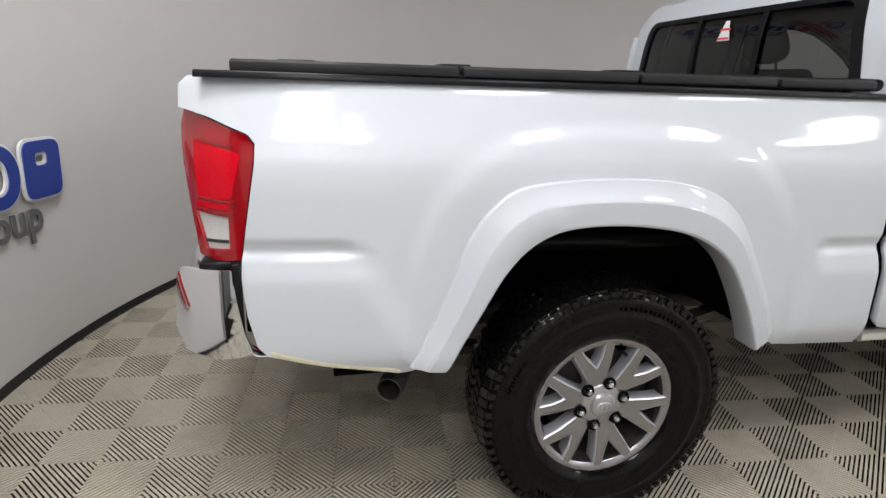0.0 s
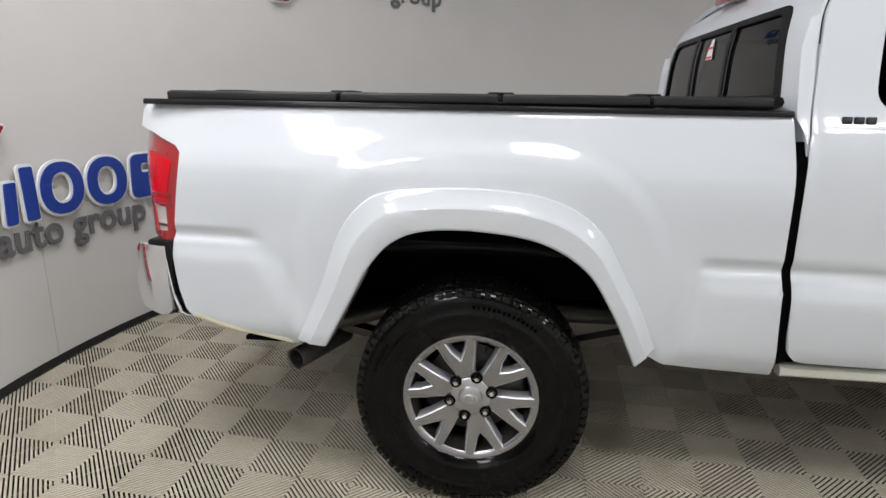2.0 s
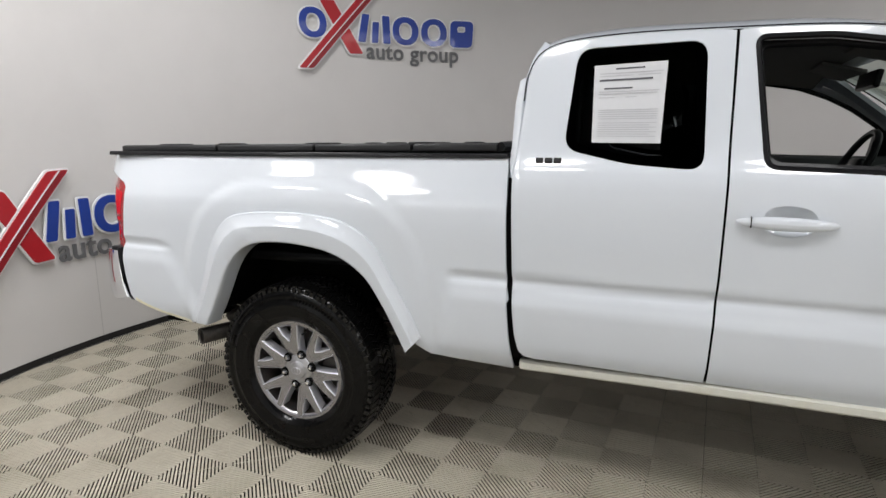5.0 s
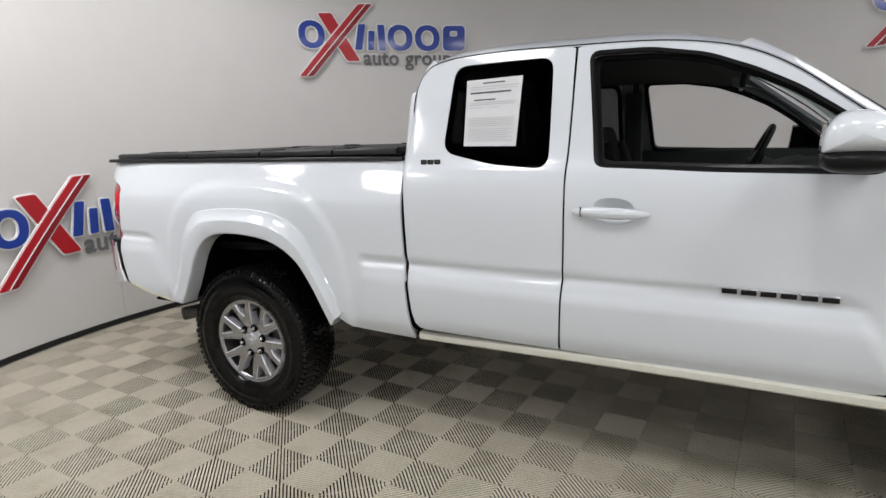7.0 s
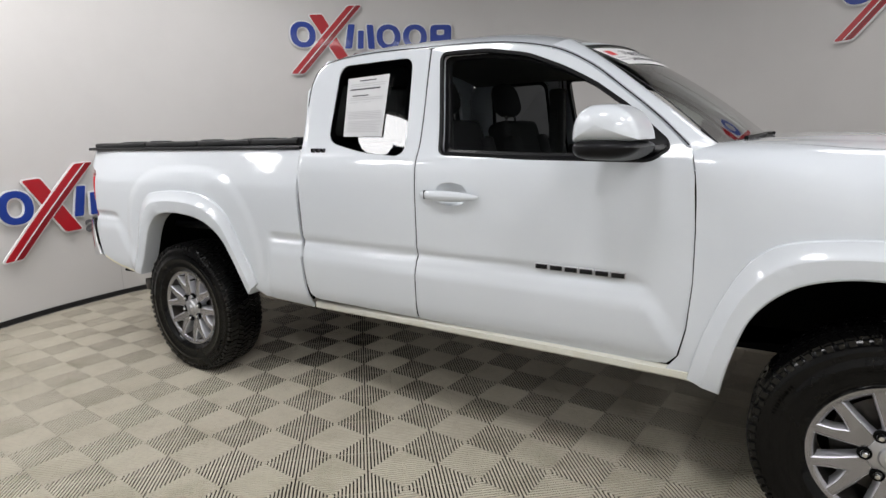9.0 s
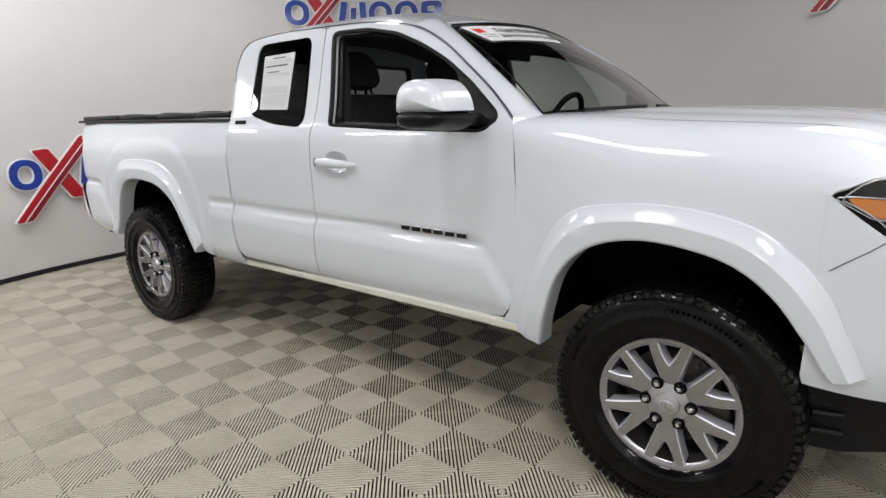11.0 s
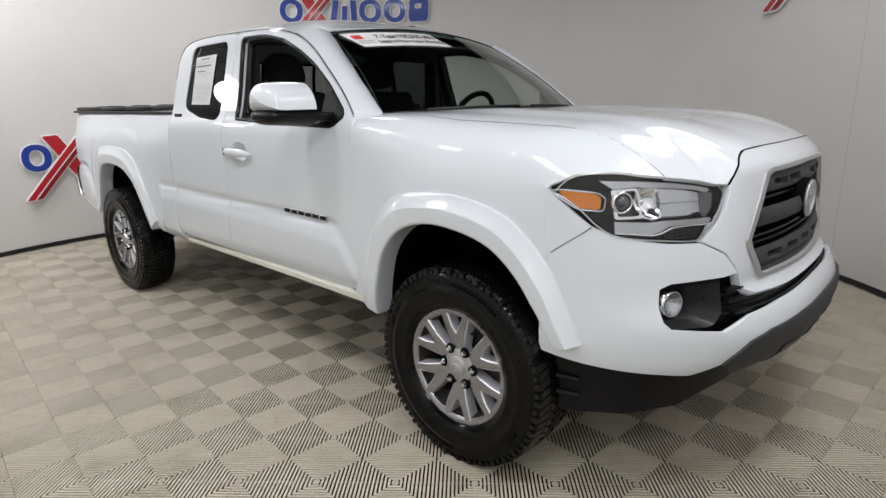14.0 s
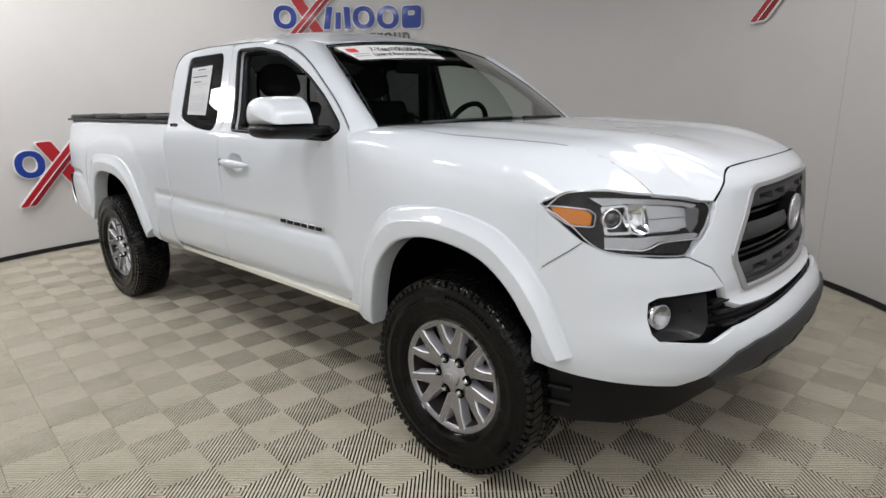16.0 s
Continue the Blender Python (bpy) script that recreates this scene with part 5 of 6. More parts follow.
def prism(bm, loop, z_of, depth, m):
    """A thick plate from an outline in the wheel's plane; its face follows z_of(r)."""
    out = grow(loop, 0.0035)
    deep = grow(loop, 0.0075)
    top = [bm.verts.new(m @ Vector((x, y, z_of(math.hypot(x, y))))) for x, y in loop]
    low = [bm.verts.new(m @ Vector((x, y, z_of(math.hypot(x, y)) - 0.004))) for x, y in out]
    bot = [bm.verts.new(m @ Vector((x, y, z_of(math.hypot(x, y)) - depth))) for x, y in deep]
    bm.faces.new(top).material_index = 0
    n = len(loop)
    for a, b in ((top, low), (low, bot)):
        for k in range(n):
            j = (k + 1) % n
            bm.faces.new((a[k], b[k], b[j], a[j])).material_index = 1
    bm.faces.new(bot[::-1])


def wheel(x, side, turn, out=0.945):
    base = pose(x, -out * side, AXLE_Z, 90 if side == 1 else -90, 0, 0)
    spin = base @ pose(0, 0, 0, 0, 0, turn)
    bm = bmesh.new()
    hw = TYRE_W
    prof = [(RIM_R - 0.014, -hw * 0.9), (RIM_R - 0.02, -hw * 0.55), (RIM_R - 0.024, -0.055), (RIM_R - 0.016, -0.028), (RIM_R - 0.004, -0.020), (RIM_R + 0.006, -0.020), (RIM_R + 0.010, -0.026), (RIM_R + 0.008, -0.034)]
    lathe(bm, prof[2:], 64, base)
    rim = part("wheel", bm, M_ALLOY, truck, "grey six-spoke alloy wheel on a black tyre", True, 45)
    # barrel in dark iron, so the openings between the spokes look shaded
    bm = bmesh.new()
    lathe(bm, prof[:4], 64, base)
    part("rim_barrel", bm, M_IRON, rim, "inside of the rim, darkened for shade", True, 45)
    # tyre carcass
    r0 = TYRE_R - 0.007
    sec = [(RIM_R + 0.003, -0.026), (RIM_R + 0.012, -0.012), (RIM_R + 0.030, -0.004), (RIM_R + 0.034, -0.001), (RIM_R + 0.040, -0.003), (RIM_R + 0.075, 0.004), (RIM_R + 0.082, 0.007), (RIM_R + 0.088, 0.004), (RIM_R + 0.115, -0.002),
           (RIM_R + 0.122, 0.0), (RIM_R + 0.134, -0.006), (r0 - 0.010, -0.014), (r0, -0.030), (r0 + 0.002, -hw / 2), (r0, -hw + 0.030), (r0 - 0.012, -hw + 0.012), (RIM_R + 0.09, -hw - 0.004), (RIM_R, -hw + 0.02)]
    bm = bmesh.new()
    lathe(bm, sec, 72, base)
    part("tyre", bm, M_RUBBER, rim, "black rubber tyre, freshly dressed", True, 60)
    # tread blocks
    verts, faces = [], []

    def block(a0, a1, d0, d1, rise, skew, r_in, drop0=0.0, drop1=0.0):
        k = len(verts)
        for r in (r_in, r_in + rise):
            for aa, dd, dr in ((a0, d0, drop0), (a1, d0, drop0), (a1 + skew, d1, drop1), (a0 + skew, d1, drop1)):
                g = radians(aa)
                rr = r - dr
                verts.append(tuple(base @ Vector((rr * math.cos(g), rr * math.sin(g), dd))))
        for f in ((4, 5, 6, 7), (0, 1, 5, 4), (1, 2, 6, 5), (2, 3, 7, 6), (3, 0, 4, 7)):
            faces.append([k + i for i in reversed(f)])
    nb = 76
    for k in range(nb):
        a = 360 / nb * k
        w = 360 / nb
        block(a + 0.4, a + w * (0.92 if k % 2 else 0.84), -0.016, -0.060, 0.007, 2.0, r0, 0.006)
        block(a + 0.4 + w * 0.5, a + w * 1.25, -hw + 0.016, -hw + 0.060, 0.007, -2.0, r0, 0.006)
        block(a + 1.0, a + w * 0.86, -0.066, -0.096, 0.007, -2.0, r0)
        block(a + 2.2, a + w * 1.05, -0.102, -0.138, 0.007, 2.6, r0)
        block(a + 1.0, a + w * 0.86, -0.144, -0.174, 0.007, -2.6, r0)
        # shoulder lugs that run down the sidewall
        block(a + 0.8, a + w * (0.78 if k % 2 else 0.66), -0.005, -0.024, 0.0185 if k % 2 else 0.013, 0.0, r0 - 0.022, 0.0, -0.004)
    me = bpy.data.meshes.new("tread")
    me.from_pydata(verts, [], faces)
    me.materials.append(M_TREAD)
    tr = new("tread", me)
    tr.parent = rim
    tagged(tr, kind="stuff")
    # raised marks on the sidewall
    rr = RIM_R + 0.100
    for start, count, wd in ((52, 7, 4.2), (232, 7, 4.2), (146, 5, 3.0), (318, 4, 3.0)):
        bm = bmesh.new()
        for k in range(count):
            a = start + k * wd * 1.35
            for g0, g1, q0, q1 in ((a, a + wd * 0.28, rr - 0.011, rr + 0.011), (a + wd * 0.62, a + wd * 0.9, rr - 0.011, rr + 0.011)):
                p = [polar(q0, g0), polar(q0, g1), polar(q1, g1), polar(q1, g0)]
                vs = [bm.verts.new(base @ Vector((px, py, 0.0012))) for px, py in p]
                bm.faces.new(vs)
        bmesh.ops.solidify(bm, geom=bm.faces[:], thickness=0.002)
        tagged(part("sidewall_mark", bm, M_RUBBER, rim, "", False), kind="stuff")
    # spokes
    face = lambda r: -0.022 - 0.020 * clamp((0.17 - r) / 0.11) ** 1.3
    for k in range(6):
        bm = bmesh.new()
        c = 60 * k
        half = [(0.040, 0.020), (0.066, 0.023), (0.088, 0.0275), (0.140, 0.0445), (0.190, 0.0615), (0.1985, 0.0645), (0.203, 0.061), (0.2085, 0.0455), (0.207, 0.0410), (0.160, 0.0225), (0.134, 0.0065)]
        tips = [(u, -v) for u, v in half] + [(0.126, 0.0)] + [(u, v) for u, v in reversed(half)]
        cc, ss = math.cos(radians(c)), math.sin(radians(c))
        loop = [(u * cc - v * ss, u * ss + v * cc) for u, v in tips]
        prism(bm, loop, face, 0.042, spin)
        part("spoke", bm, M_ALLOY, rim, "", True, 25).data.materials.append(M_ALLOY2)
    bm = bmesh.new()
    lathe(bm, [(0.001, -0.018), (0.030, -0.019), (0.036, -0.022), (0.040, -0.030), (0.062, -0.036), (0.070, -0.046), (0.072, -0.08)], 36, base)
    part("hub_cap", bm, M_SATIN, rim, "grey centre cap", True, 35)
    bm = bmesh.new()
    lathe(bm, [(0.020, -0.0165), (0.0235, -0.0165), (0.0235, -0.019)], 28, base @ Matrix.Diagonal((1, 0.7, 1, 1)))
    lathe(bm, [(0.009, -0.0165), (0.012, -0.0165), (0.012, -0.019)], 20, base @ Matrix.Diagonal((0.7, 1.3, 1, 1)))
    part("cap_mark", bm, M_ALLOY2, rim)
    for k in range(6):
        m = spin @ pose(*polar(0.0695, 60 * k + 30), -0.034)
        bm = bmesh.new()
        lathe(bm, [(0.001, 0.016), (0.007, 0.015), (0.0105, 0.008), (0.0115, -0.01)], 6, m)
        part("lug_nut", bm, M_CHROME, rim, "", True, 25)
        # black ring paints the shade in the nut's pocket
        bm = bmesh.new()
        lathe(bm, [(0.0118, 0.003), (0.0180, 0.004), (0.0200, -0.004)], 16, m)
        part("lug_seat", bm, M_WELL, rim)
    bm = bmesh.new()
    lathe(bm, [(0.05, -0.105), (0.155, -0.105), (0.155, -0.13), (0.05, -0.13)], 40, base)
    part("brake_disc", bm, M_IRON, rim, "", True, 30)
    bm = bmesh.new()
    box(bm, (0.085, -0.06, -0.15), (0.175, 0.06, -0.085), 0.012, base)
    part("brake_caliper", bm, M_IRON, rim)
    # black disc added behind the wheel as the shade inside it
    bm = bmesh.new()
    lathe(bm, [(0.001, -hw * 0.80), (RIM_R - 0.02, -hw * 0.80)], 40, base)
    part("shade_disc", bm, M_WELL, rim)
    m = spin @ pose(*polar(0.176, 30), -0.030)
    bm = bmesh.new()
    lathe(bm, [(0.001, 0.022), (0.005, 0.02), (0.005, -0.01)], 8, m)
    part("valve", bm, M_PLASTIC, rim)


wheel(REAR_X, 1, 45)
wheel(FRONT_X + 0.015, 1, 31, 0.965)
wheel(REAR_X, -1, 40)
wheel(FRONT_X + 0.015, -1, 25, 0.965)

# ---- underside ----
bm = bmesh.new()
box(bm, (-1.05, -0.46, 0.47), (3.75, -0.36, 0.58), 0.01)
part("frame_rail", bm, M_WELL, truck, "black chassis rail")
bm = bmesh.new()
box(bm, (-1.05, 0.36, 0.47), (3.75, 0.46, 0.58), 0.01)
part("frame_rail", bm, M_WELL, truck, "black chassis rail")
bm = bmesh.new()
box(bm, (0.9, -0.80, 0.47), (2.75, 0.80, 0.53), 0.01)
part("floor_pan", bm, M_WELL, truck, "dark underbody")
for x in (REAR_X, FRONT_X):
    sweep("axle", [(x, -0.78, AXLE_Z), (x, 0.78, AXLE_Z)], disc_section(0.045, 12), M_IRON, truck)
    bm = bmesh.new()
    bmesh.ops.create_uvsphere(bm, u_segments=16, v_segments=10, radius=0.13, matrix=pose(x, 0.05, AXLE_Z))
    part("differential", bm, M_IRON, truck)
for s in (1, -1):
    sweep("leaf_spring", [(-0.70, -0.56 * s, 0.50), (-0.35, -0.56 * s, 0.42), (0.0, -0.56 * s, 0.40), (0.35, -0.56 * s, 0.43), (0.70, -0.56 * s, 0.52)], [(-0.03, -0.014), (-0.03, 0.014), (0.03, 0.014), (0.03, -0.014)], M_IRON, truck)
sweep("side_step_pipe", [(-0.60, -0.62, 0.47), (-0.2, -0.60, 0.58), (0.4, -0.5, 0.52), (1.2, -0.3, 0.45)], disc_section(0.03, 12), M_IRON, truck, "dark exhaust pipe")
tip = pose(-0.575, -0.68, 0.415) @ pose(0, 0, 0, 90, 0, 0) @ pose(0, 0, 0, 0, -22, 0)
bm = bmesh.new()
lathe(bm, [(0.033, -0.16), (0.037, -0.15), (0.038, 0.0), (0.038, 0.13), (0.036, 0.132), (0.034, 0.12), (0.033, -0.10), (0.001, -0.10)][::-1], 28, tip)
part("exhaust_tip", bm, M_IRON, truck, "dark steel exhaust tip")
bm = bmesh.new()
box(bm, (-0.58, -0.845, 0.497), (-0.78, -0.60, 0.512), 0.004)
part("bed_brace", bm, M_WELL, truck)

# ---- cabin ----
bm = bmesh.new()
box(bm, (0.95, -0.74, 0.56), (2.72, 0.74, 0.60), 0.01)
part("cabin_floor", bm, M_FABRIC, truck, "dark carpet")
rows = []
for k in range(11):
    x = 1.02 + 1.10 * k / 10
    rows.append([(x, u * (lerp_table(CAB_W, 1.63) - 0.05), gutter_at(min(max(x, 1.16), 2.1)) - 0.045 + 0.07 * (1 - abs(u) ** 2.5)) for u in np.linspace(-1, 1, 17)])
sheet("headliner", rows, M_LINER, truck, 0.01, "grey cloth headliner")
# dashboard
rows = []
prof = [(2.28, 0.72), (2.26, 0.90), (2.24, 1.02), (2.27, 1.10), (2.34, 1.145), (2.50, 1.185), (2.68, 1.21), (2.78, 1.22)]
for x, z in spline(prof, 3):
    rows.append([(x + 0.10 * (1 - (y / 0.78) ** 2) * clamp((x - 2.3) / 0.4), y, z + (0.028 if 0.14 < y < 0.60 and z > 1.05 and x < 2.5 else 0)) for y in np.linspace(-0.78, 0.78, 33)])
sheet("dashboard", rows, M_DASH, truck, 0.01, "dark grey dashboard")
bm = bmesh.new()
box(bm, (1.75, -0.13, 0.60), (2.35, 0.13, 0.86), 0.03)
part("centre_console", bm, M_DASH, truck)
col = Vector((2.24, 0.37, 1.19))
axis = Vector((-0.90, 0, 0.42)).normalized()
m = Matrix.Translation(col) @ axis.to_track_quat("Z", "Y").to_matrix().to_4x4()
path = [tuple(m @ Vector((0.185 * math.cos(a), 0.185 * math.sin(a), 0))) for a in np.linspace(0, 2 * math.pi, 41)[:-1]]
sw = sweep("steering_wheel", path, disc_section(0.016, 8), M_PLASTIC, truck, "black steering wheel", True, tuple(axis))
bm = bmesh.new()
box(bm, (-0.075, -0.06, -0.035), (0.075, 0.06, 0.012), 0.02, m)
part("wheel_hub", bm, M_PLASTIC, sw)
for a in (0, 180, 270):
    sweep("wheel_spoke", [tuple(m @ Vector((*polar(0.05, a), -0.01))), tuple(m @ Vector((*polar(0.18, a), 0)))], [(-0.018, -0.008), (-0.018, 0.008), (0.018, 0.008), (0.018, -0.008)], M_PLASTIC, sw)
sweep("steering_column", [tuple(col - axis * 0.02), tuple(col - axis * 0.30)], disc_section(0.045, 10), M_DASH, sw)
# seats
def soft_box(bm, lo, hi, r, m, seg=4):
    box(bm, lo, hi, 0, m)
    es = [e for e in bm.edges if all(len(v.link_faces) == 3 for v in e.verts)]
    bmesh.ops.bevel(bm, geom=es, offset=r, segments=seg, affect="EDGES", profile=0.6)


for y in (-0.37, 0.37):
    bm = bmesh.new()
    soft_box(bm, (1.62, y - 0.25, 0.72), (2.12, y + 0.25, 0.88), 0.05, pose(0, 0, 0))
    seat = part("seat", bm, M_FABRIC, truck, "dark cloth front seat with headrest", True)
    rec = pose(1.60, y, 0.84, 0, -16, 0)
    bm = bmesh.new()
    soft_box(bm, (-0.07, -0.235, 0.0), (0.07, 0.235, 0.56), 0.055, rec)
    part("backrest", bm, M_FABRIC, seat)
    for w in (-1, 1):
        bm = bmesh.new()
        soft_box(bm, (0.0, w * 0.20 - 0.045, 0.04), (0.11, w * 0.20 + 0.045, 0.46), 0.035, rec)
        part("bolster", bm, M_FABRIC, seat)
    bm = bmesh.new()
    bmesh.ops.create_uvsphere(bm, u_segments=28, v_segments=18, radius=1)
    for v in bm.verts:
        p = [abs(c) ** 0.72 * (1 if c > 0 else -1) for c in v.co]
        v.co = rec @ Vector((0.055 * p[0], 0.130 * p[1] * (1 - 0.12 * p[2]), 0.695 + 0.100 * p[2]))
    part("headrest", bm, M_FABRIC, seat)
    for w in (-0.06, 0.06):
        sweep("headrest_post", [tuple(rec @ Vector((0, w, 0.54))), tuple(rec @ Vector((0, w, 0.64)))], disc_section(0.007, 6), M_CHROME, seat)
bm = bmesh.new()
soft_box(bm, (1.03, -0.66, 0.70), (1.20, 0.66, 1.16), 0.05, pose(0, 0, 0))
part("rear_bench", bm, M_FABRIC, truck, "dark cloth rear bench")
for s in (1, -1):
    bm = bmesh.new()
    box(bm, (1.56, -0.70 * s - 0.03, 0.60), (1.66, -0.70 * s + 0.03, 1.58), 0.015)
    part("b_pillar", bm, M_DASH, truck)
    sweep("seat_belt", [(1.60, -0.66 * s, 1.46), (1.60, -0.655 * s, 1.1), (1.62, -0.65 * s, 0.66)], [(-0.022, -0.002), (-0.022, 0.002), (0.022, 0.002), (0.022, -0.002)], M_FABRIC, truck)
bm = bmesh.new()
soft_box(bm, (-0.012, -0.12, -0.035), (0.012, 0.12, 0.035), 0.010, pose(2.17, 0, 1.56, 0, 10, 0))
part("inner_mirror", bm, M_PLASTIC, truck, "black inside mirror")
for y in (-0.36, 0.36):
    bm = bmesh.new()
    soft_box(bm, (-0.09, -0.19, -0.008), (0.09, 0.19, 0.008), 0.006, pose(2.12, y, 1.635, 0, 14, 0))
    part("sun_visor", bm, M_LINER, truck, "grey sun visor")

# ---- signs on the wall ----
M_BLUE = material("sign_blue", (0.012, 0.045, 0.30), 0.35, coat=0.3, grain=0.06, scale=8)
M_SRED = material("sign_red", (0.42, 0.012, 0.02), 0.35, coat=0.3, grain=0.06, scale=8)
M_SDRED = material("sign_dark_red", (0.24, 0.008, 0.014), 0.35, coat=0.3, grain=0.06, scale=8)
M_SWHITE = material("sign_white", (0.80, 0.80, 0.80), 0.5, grain=0.02, scale=20)
M_SGREY = material("sign_grey", (0.13, 0.13, 0.135), 0.5, grain=0.05, scale=20)


def wall_sheet(name, loop, holes, lift, thick, mat, parent, th0, z0, label=""):
    """A flat sign piece, bent to the round wall; loop in metres along the wall and up."""
    def skin(u, v):
        a = radians(th0) - u / RAD
        r = RAD - lift
        return (CX + r * math.cos(a), CY + r * math.sin(a), z0 + v)
    return panel(name, loop, skin, parent, mat, holes, 0.06, thick, 1, label)


def ellipse(cx, cz, rx, rz, n=36, p=1.0):
    out = []
    for k in range(n):
        a = 2 * math.pi * k / n
        c, s = math.cos(a), math.sin(a)
        out.append((cx + rx * abs(c) ** p * (1 if c > 0 else -1), cz + rz * abs(s) ** p * (1 if s > 0 else -1)))
    return out


def wall_sign(th0, z0):
    a = radians(th0)
    sign = thing("wall_sign", "raised wall sign with blue shapes and a red crossed mark", "sign", "wall signs", loc=(0, 0, 0))
    edge = 0.012
    # blue rings
    for cx in (0.122, 1.030, 1.318):
        o, i = ellipse(cx, 0.380, 0.130, 0.126, p=0.9), ellipse(cx, 0.380, 0.066, 0.076, p=0.9)
        wall_sheet("ring_edge", ellipse(cx, 0.380, 0.142, 0.138, p=0.9), [ellipse(cx, 0.380, 0.054, 0.064, p=0.9)], 0.030, 0.012, M_SWHITE, sign, th0, z0)
        wall_sheet("ring", o, [i], 0.036, 0.010, M_BLUE, sign, th0, z0, "blue ring")
    # blue upright blocks
    blocks = [[(0.556, 0.256), (0.628, 0.256), (0.672, 0.500), (0.602, 0.500)], [(0.690, 0.256), (0.752, 0.256), (0.766, 0.440), (0.704, 0.440)], [(0.806, 0.256), (0.876, 0.256), (0.868, 0.500), (0.798, 0.500)],
              [(1.480, 0.256), (1.706, 0.256), (1.720, 0.500), (1.488, 0.500)]]
    for lp in blocks:
        wide = lp[1][0] - lp[0][0] > 0.15
        gap = [rounded([(1.555, 0.395), (1.635, 0.395), (1.640, 0.450), (1.558, 0.450)], 0.02, 3)] if wide else []
        lp = rounded(lp, 0.05 if wide else 0.012, 4)
        wall_sheet("block_edge", grow(lp, edge), [grow(h, -edge) for h in gap], 0.029, 0.012, M_SWHITE, sign, th0, z0)
        wall_sheet("block", lp, gap, 0.036, 0.010, M_BLUE, sign, th0, z0, "blue block")
    # red strokes
    s1 = rounded([(0.195, 0.575), (0.330, 0.585), (0.600, 0.150), (0.470, 0.145)], 0.02, 3)
    s2 = rounded([(-0.030, -0.010), (0.105, -0.006), (0.748, 0.688), (0.605, 0.680)], 0.02, 3)
    for lp, lift, nm in ((s1, 0.036, "stroke"), (s2, 0.046, "stroke")):
        wall_sheet("stroke_edge", grow(lp, edge), [], lift - 0.004, 0.014, M_SWHITE, sign, th0, z0)
        wall_sheet(nm, lp, [], lift + 0.003, 0.010, M_SRED, sign, th0, z0, "red slanting stroke")
    wall_sheet("dark_stroke", [(0.045, -0.006), (0.100, -0.004), (0.735, 0.684), (0.685, 0.682)], [], 0.0515, 0.002, M_SDRED, sign, th0, z0, "dark red half stroke")
    wall_sheet("white_line", [(0.036, -0.006), (0.048, -0.006), (0.688, 0.682), (0.676, 0.682)], [], 0.0525, 0.002, M_SWHITE, sign, th0, z0)
    # the two plain words below
    cu = bpy.data.curves.new("words", "FONT")
    cu.body, cu.size, cu.extrude, cu.offset, cu.space_character = "auto group", 0.205, 0.004, 0.0035, 1.05
    tmp = new("words", cu)
    me = bpy.data.meshes.new_from_object(tmp.evaluated_get(bpy.context.evaluated_depsgraph_get()))
    bpy.data.objects.remove(tmp)
    wide = max(v.co.x for v in me.vertices)
    for v in me.vertices:
        r = RAD - 0.014 - v.co.z
        a = radians(th0) - (0.640 + v.co.x / wide * 0.930) / RAD
        v.co = (CX + r * math.cos(a), CY + r * math.sin(a), z0 + 0.118 + v.co.y)
    bm = bmesh.new()
    bm.from_mesh(me)
    bmesh.ops.remove_doubles(bm, verts=bm.verts[:], dist=0.00005)
    bm.verts.index_update()
    left = set(bm.verts)
    while left:
        # each letter is a part of its own
        seed = left.pop()
        piece, todo = {seed}, [seed]
        while todo:
            for e in todo.pop().link_edges:
                for v in e.verts:
                    if v in left:
                        left.remove(v)
                        piece.add(v)
                        todo.append(v)
        one = bm.copy()
        ids = {v.index for v in piece}
        one.verts.ensure_lookup_table()
        bmesh.ops.delete(one, geom=[v for v in one.verts if v.index not in ids], context="VERTS")
        part("letter", one, M_SGREY, sign, "", False)
    bm.free()
    return sign


wall_sign(149.6, 1.980)
wall_sign(192.3, 0.487)
wall_sign(64.7, 1.980)

# joints between the wall's sheets
for th, high in ((178.4, 0.75), (51.4, CEIL - 0.02)):
    a = radians(th)
    bm = bmesh.new()
    m = Matrix.Translation((CX + (RAD - 0.0005) * math.cos(a), CY + (RAD - 0.0005) * math.sin(a), 0)) @ pose(0, 0, 0, 0, 0, th)
    box(bm, (-0.0006, -0.0015, 0.05), (0.0006, 0.0015, high), 0, m)
    tagged(part("trim", bm, M_JOINT, smooth=False), "fine vertical joint between wall sheets", "trim", kind="structure")

# ---- lamps ----
M_LAMPBODY = material("lamp_body", (0.75, 0.75, 0.75), 0.4)
for x, y, r, glow in [(*p, M_LAMP) for p in LAMPS] + [(*p, M_FILL) for p in FILL_LAMPS]:
    lamp = thing("ceiling_light", "unseen round white light in a slim rim under the ceiling, placed for brightness", "ceiling light", "ceiling lights", loc=(x, y, CEIL))
    bm = bmesh.new()
    lathe(bm, [(r, 0.0), (r + 0.02, -0.01), (r + 0.02, -0.045), (r + 0.01, -0.055), (r - 0.002, -0.052)], 40)
    part("rim", bm, M_LAMPBODY, lamp)
    bm = bmesh.new()
    lathe(bm, [(0.001, -0.056), (r * 0.6, -0.054), (r, -0.046)], 40)
    part("diffuser", bm, glow, lamp)

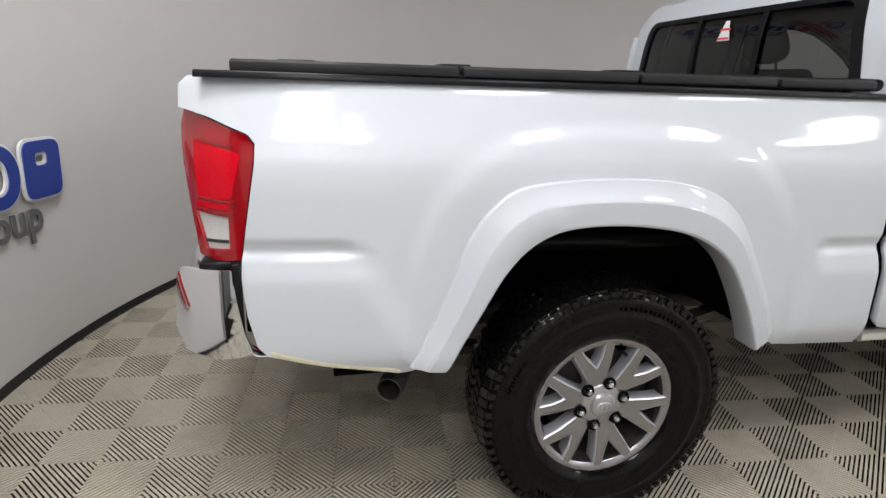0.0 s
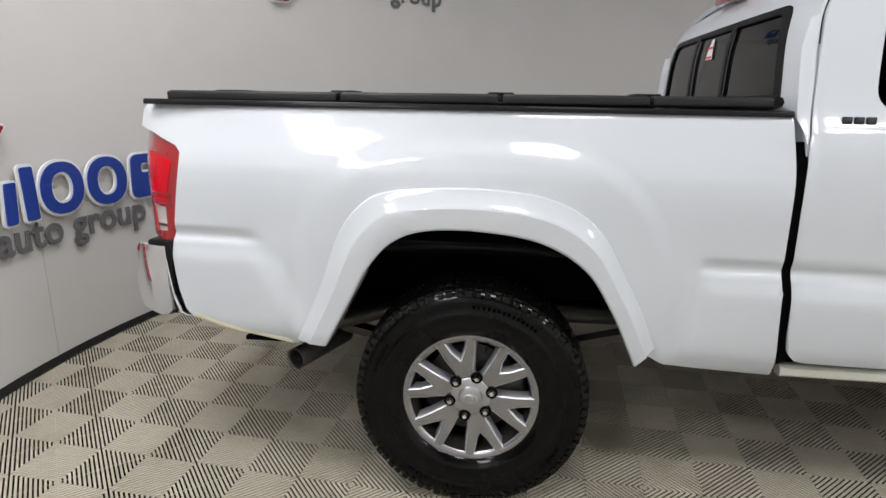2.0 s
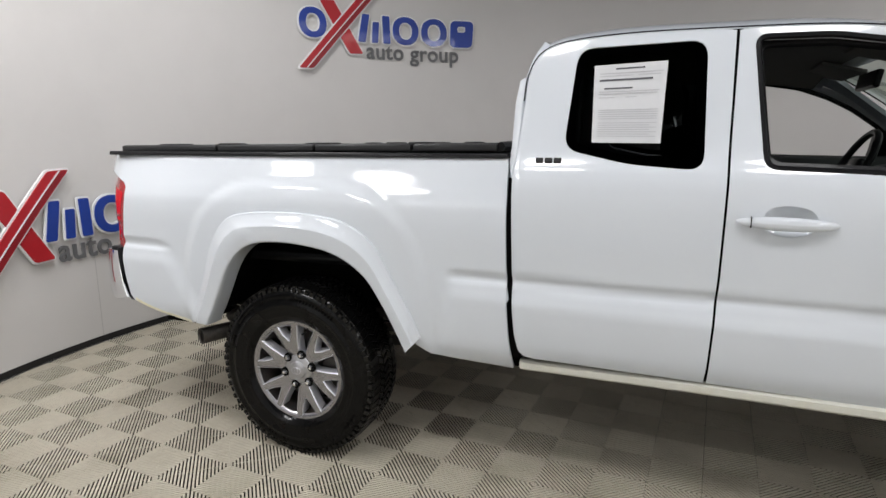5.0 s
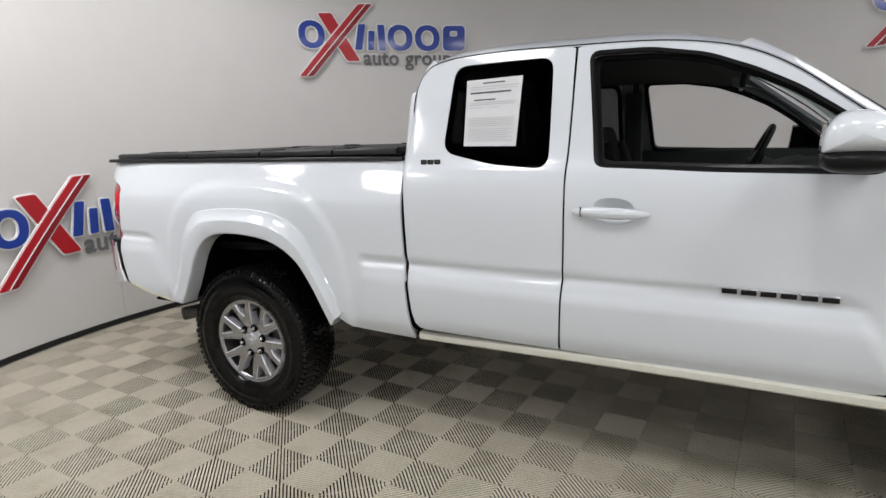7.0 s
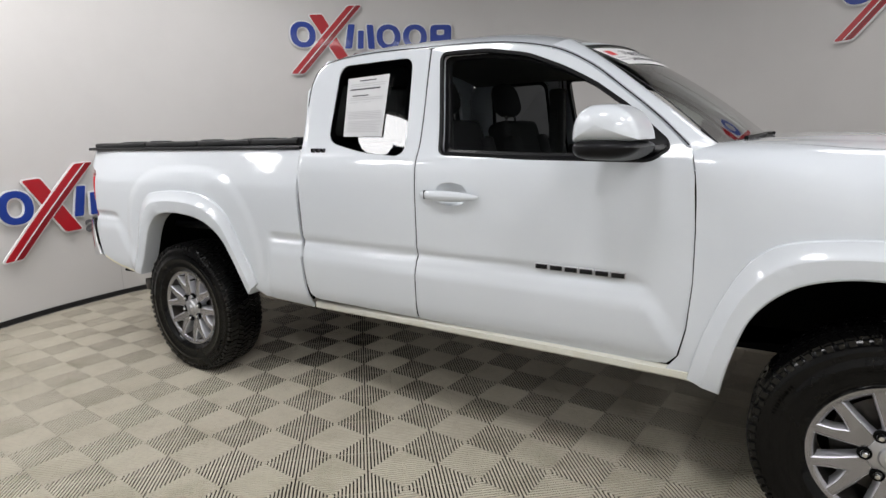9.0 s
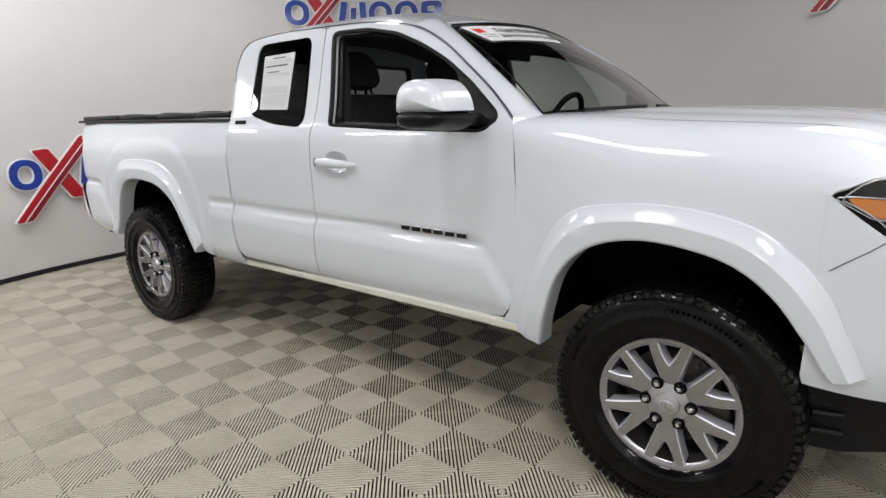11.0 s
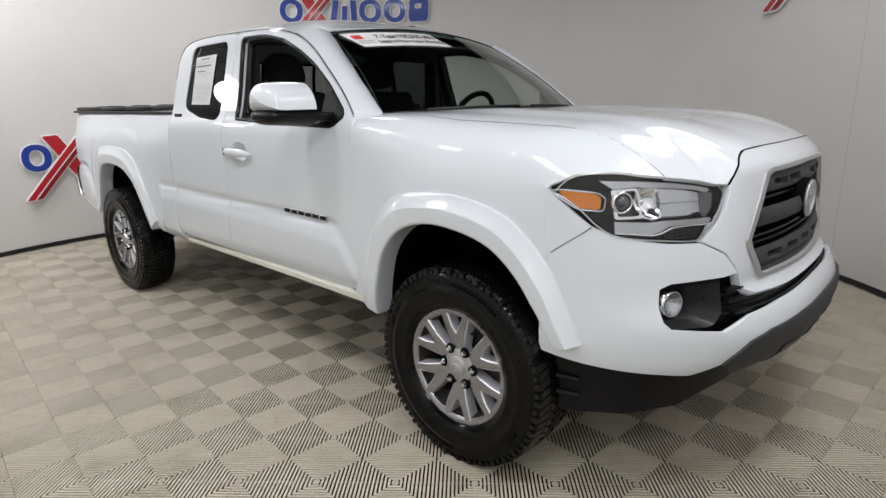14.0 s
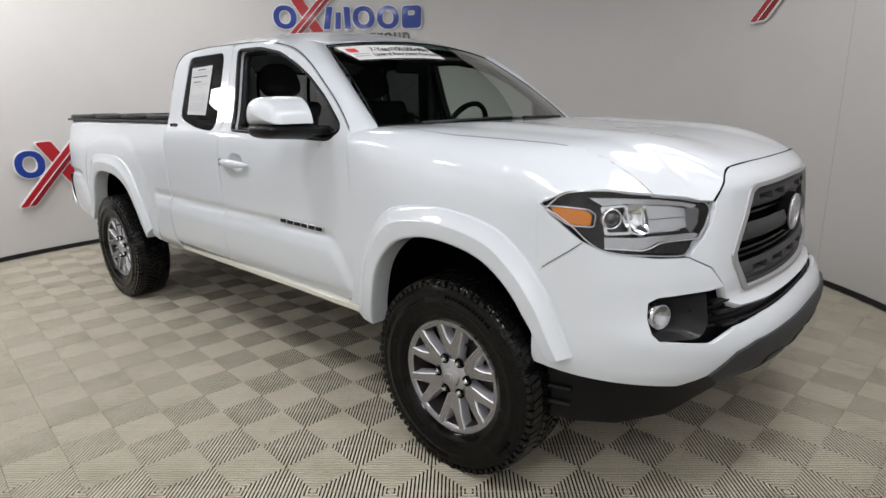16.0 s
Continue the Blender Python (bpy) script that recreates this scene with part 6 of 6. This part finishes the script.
# globe lamps hung low at the open side
def hanging_light(x, y, z, r):
    lamp = thing("hanging_light", "round white globe lamp hung on a thin rod", "studio light", "hanging lights", loc=(x, y, z))
    bm = bmesh.new()
    lathe(bm, [(0.001, r * 1.0), (r * 0.30, r * 0.98), (r * 0.42, r * 0.86), (r * 0.50, r * 0.66)], 32)
    part("cap", bm, M_LAMPBODY, lamp)
    bm = bmesh.new()
    lathe(bm, [(r * 1.12 * math.sin(a), -r * 0.86 * math.cos(a)) for a in np.linspace(0.01, 2.62, 14)], 32)
    part("globe", bm, M_LAMP, lamp)
    bm = bmesh.new()
    lathe(bm, [(0.012, r * 0.98), (0.012, CEIL - z)], 10)
    part("rod", bm, M_LAMPBODY, lamp)


hanging_light(-0.80, -3.25, 2.60, 0.16)
hanging_light(-1.05, -2.02, 2.10, 0.13)

# ---- floor tiles, last ----
PITCH, TURN_, OFF_U, OFF_V = 0.2, radians(-4.75), 0.3459, 0.3471
ex, ey = Vector((math.cos(TURN_), math.sin(TURN_))), Vector((-math.sin(TURN_), math.cos(TURN_)))
RIBS, HALF, DEEP = 20, PITCH / math.sqrt(2), 0.0110
inner_r = RAD - 0.010


def tile_mesh(name, centre=None):
    """Two by two squares of slanting ribs, each rib notched where a low cross bar ties them; centre trims the ribs at the round wall."""
    verts, faces = [], []

    def bar(quad, top, low):
        k = len(verts)
        for z in (low, top - 0.0038, top):
            verts.extend((x, y, z) for x, y in quad)
        faces.append([k + 8 + i for i in range(4)])
        for h in (0, 4):
            for i in range(4):
                j = (i + 1) % 4
                faces.append([k + h + i, k + h + j, k + h + 4 + j, k + h + 4 + i])

    def reach(px, py, d, lo, hi):
        """The stretch from lo to hi along d that lies inside the wall."""
        if centre is None:
            return lo, hi
        fx, fy = px - centre.x, py - centre.y
        b, c = fx * d.x + fy * d.y, fx * fx + fy * fy - inner_r ** 2
        if b * b - c <= 0:
            return 0, -1
        q = math.sqrt(b * b - c)
        return max(lo, -b - q), min(hi, -b + q)
    for qi in (0, 1):
        for qj in (0, 1):
            cx, cy = (qi + 0.5) * PITCH, (qj + 0.5) * PITCH
            sgn = -1 if (qi + qj) % 2 else 1
            d = Vector((1, sgn)).normalized()       # the way a rib runs
            n = Vector((-d.y, d.x))
            w = HALF * 2 / RIBS
            for k in range(RIBS):
                o = -HALF + (k + 0.5) * w
                o0, o1 = o - w * 0.275, o + w * 0.275
                l0, l1 = max(HALF - abs(o0) - 0.001, 0.0005), max(HALF - abs(o1) - 0.001, 0.0005)
                for way in (-1, 1):
                    lo0, hi0 = (0.0009, l0) if way == 1 else (-l0, -0.0009)
                    lo1, hi1 = (0.0009, l1) if way == 1 else (-l1, -0.0009)
                    if hi0 <= lo0 or hi1 <= lo1:
                        continue
                    a0, b0 = reach(cx + n.x * o0, cy + n.y * o0, d, lo0, hi0)
                    a1, b1 = reach(cx + n.x * o1, cy + n.y * o1, d, lo1, hi1)
                    if b0 <= a0 or b1 <= a1:
                        continue
                    bar([(cx + d.x * a + n.x * b, cy + d.y * a + n.y * b) for a, b in ((a0, o0), (b0, o0), (b1, o1), (a1, o1))], 0.0, -DEEP)
            # low bar across the ribs
            a0, b0 = reach(cx, cy, n, -HALF, HALF)
            if b0 > a0:
                bar([(cx + n.x * a + d.x * b, cy + n.y * a + d.y * b) for a, b in ((a0, -0.0016), (b0, -0.0016), (b0, 0.0016), (a0, 0.0016))][::-1], -0.0022, -DEEP)
    me = bpy.data.meshes.new(name)
    me.from_pydata(verts, [], faces)
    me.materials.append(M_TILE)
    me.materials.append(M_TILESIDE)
    me.materials.append(M_GROOVE)
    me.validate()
    # light and shade by material: rib tops, brighter upper sides, darkened groove feet
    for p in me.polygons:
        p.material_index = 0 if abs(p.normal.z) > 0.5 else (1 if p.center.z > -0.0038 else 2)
    return me


floor_ob = bpy.data.objects["floor"]
whole = tile_mesh("tile")
for a in range(-16, 20):
    for b in range(-16, 20):
        o = ex * ((2 * a + OFF_U) * PITCH) + ey * ((2 * b + OFF_V) * PITCH)
        corners = [o + ex * u + ey * v for u in (0, 0.4) for v in (0, 0.4)]
        far = max(math.hypot(c.x - CX, c.y - CY) for c in corners)
        near = min(math.hypot(c.x - CX, c.y - CY) for c in corners)
        out_part = all(inside(np.array([c.x]), np.array([c.y]), ring)[0] for c in corners) and o.y < -2.4
        if near > inner_r and not out_part:
            continue
        if far < inner_r or out_part:
            me = whole
        else:
            rel = Vector((CX - o.x, CY - o.y))
            me = tile_mesh("tile_cut", Vector((rel.dot(ex), rel.dot(ey))))
            if not me.polygons:
                continue
        ob = new("tile", me)
        ob.parent = floor_ob
        ob.matrix_local = Matrix.Translation((o.x, o.y, 0)) @ Matrix.Rotation(TURN_, 4, "Z")
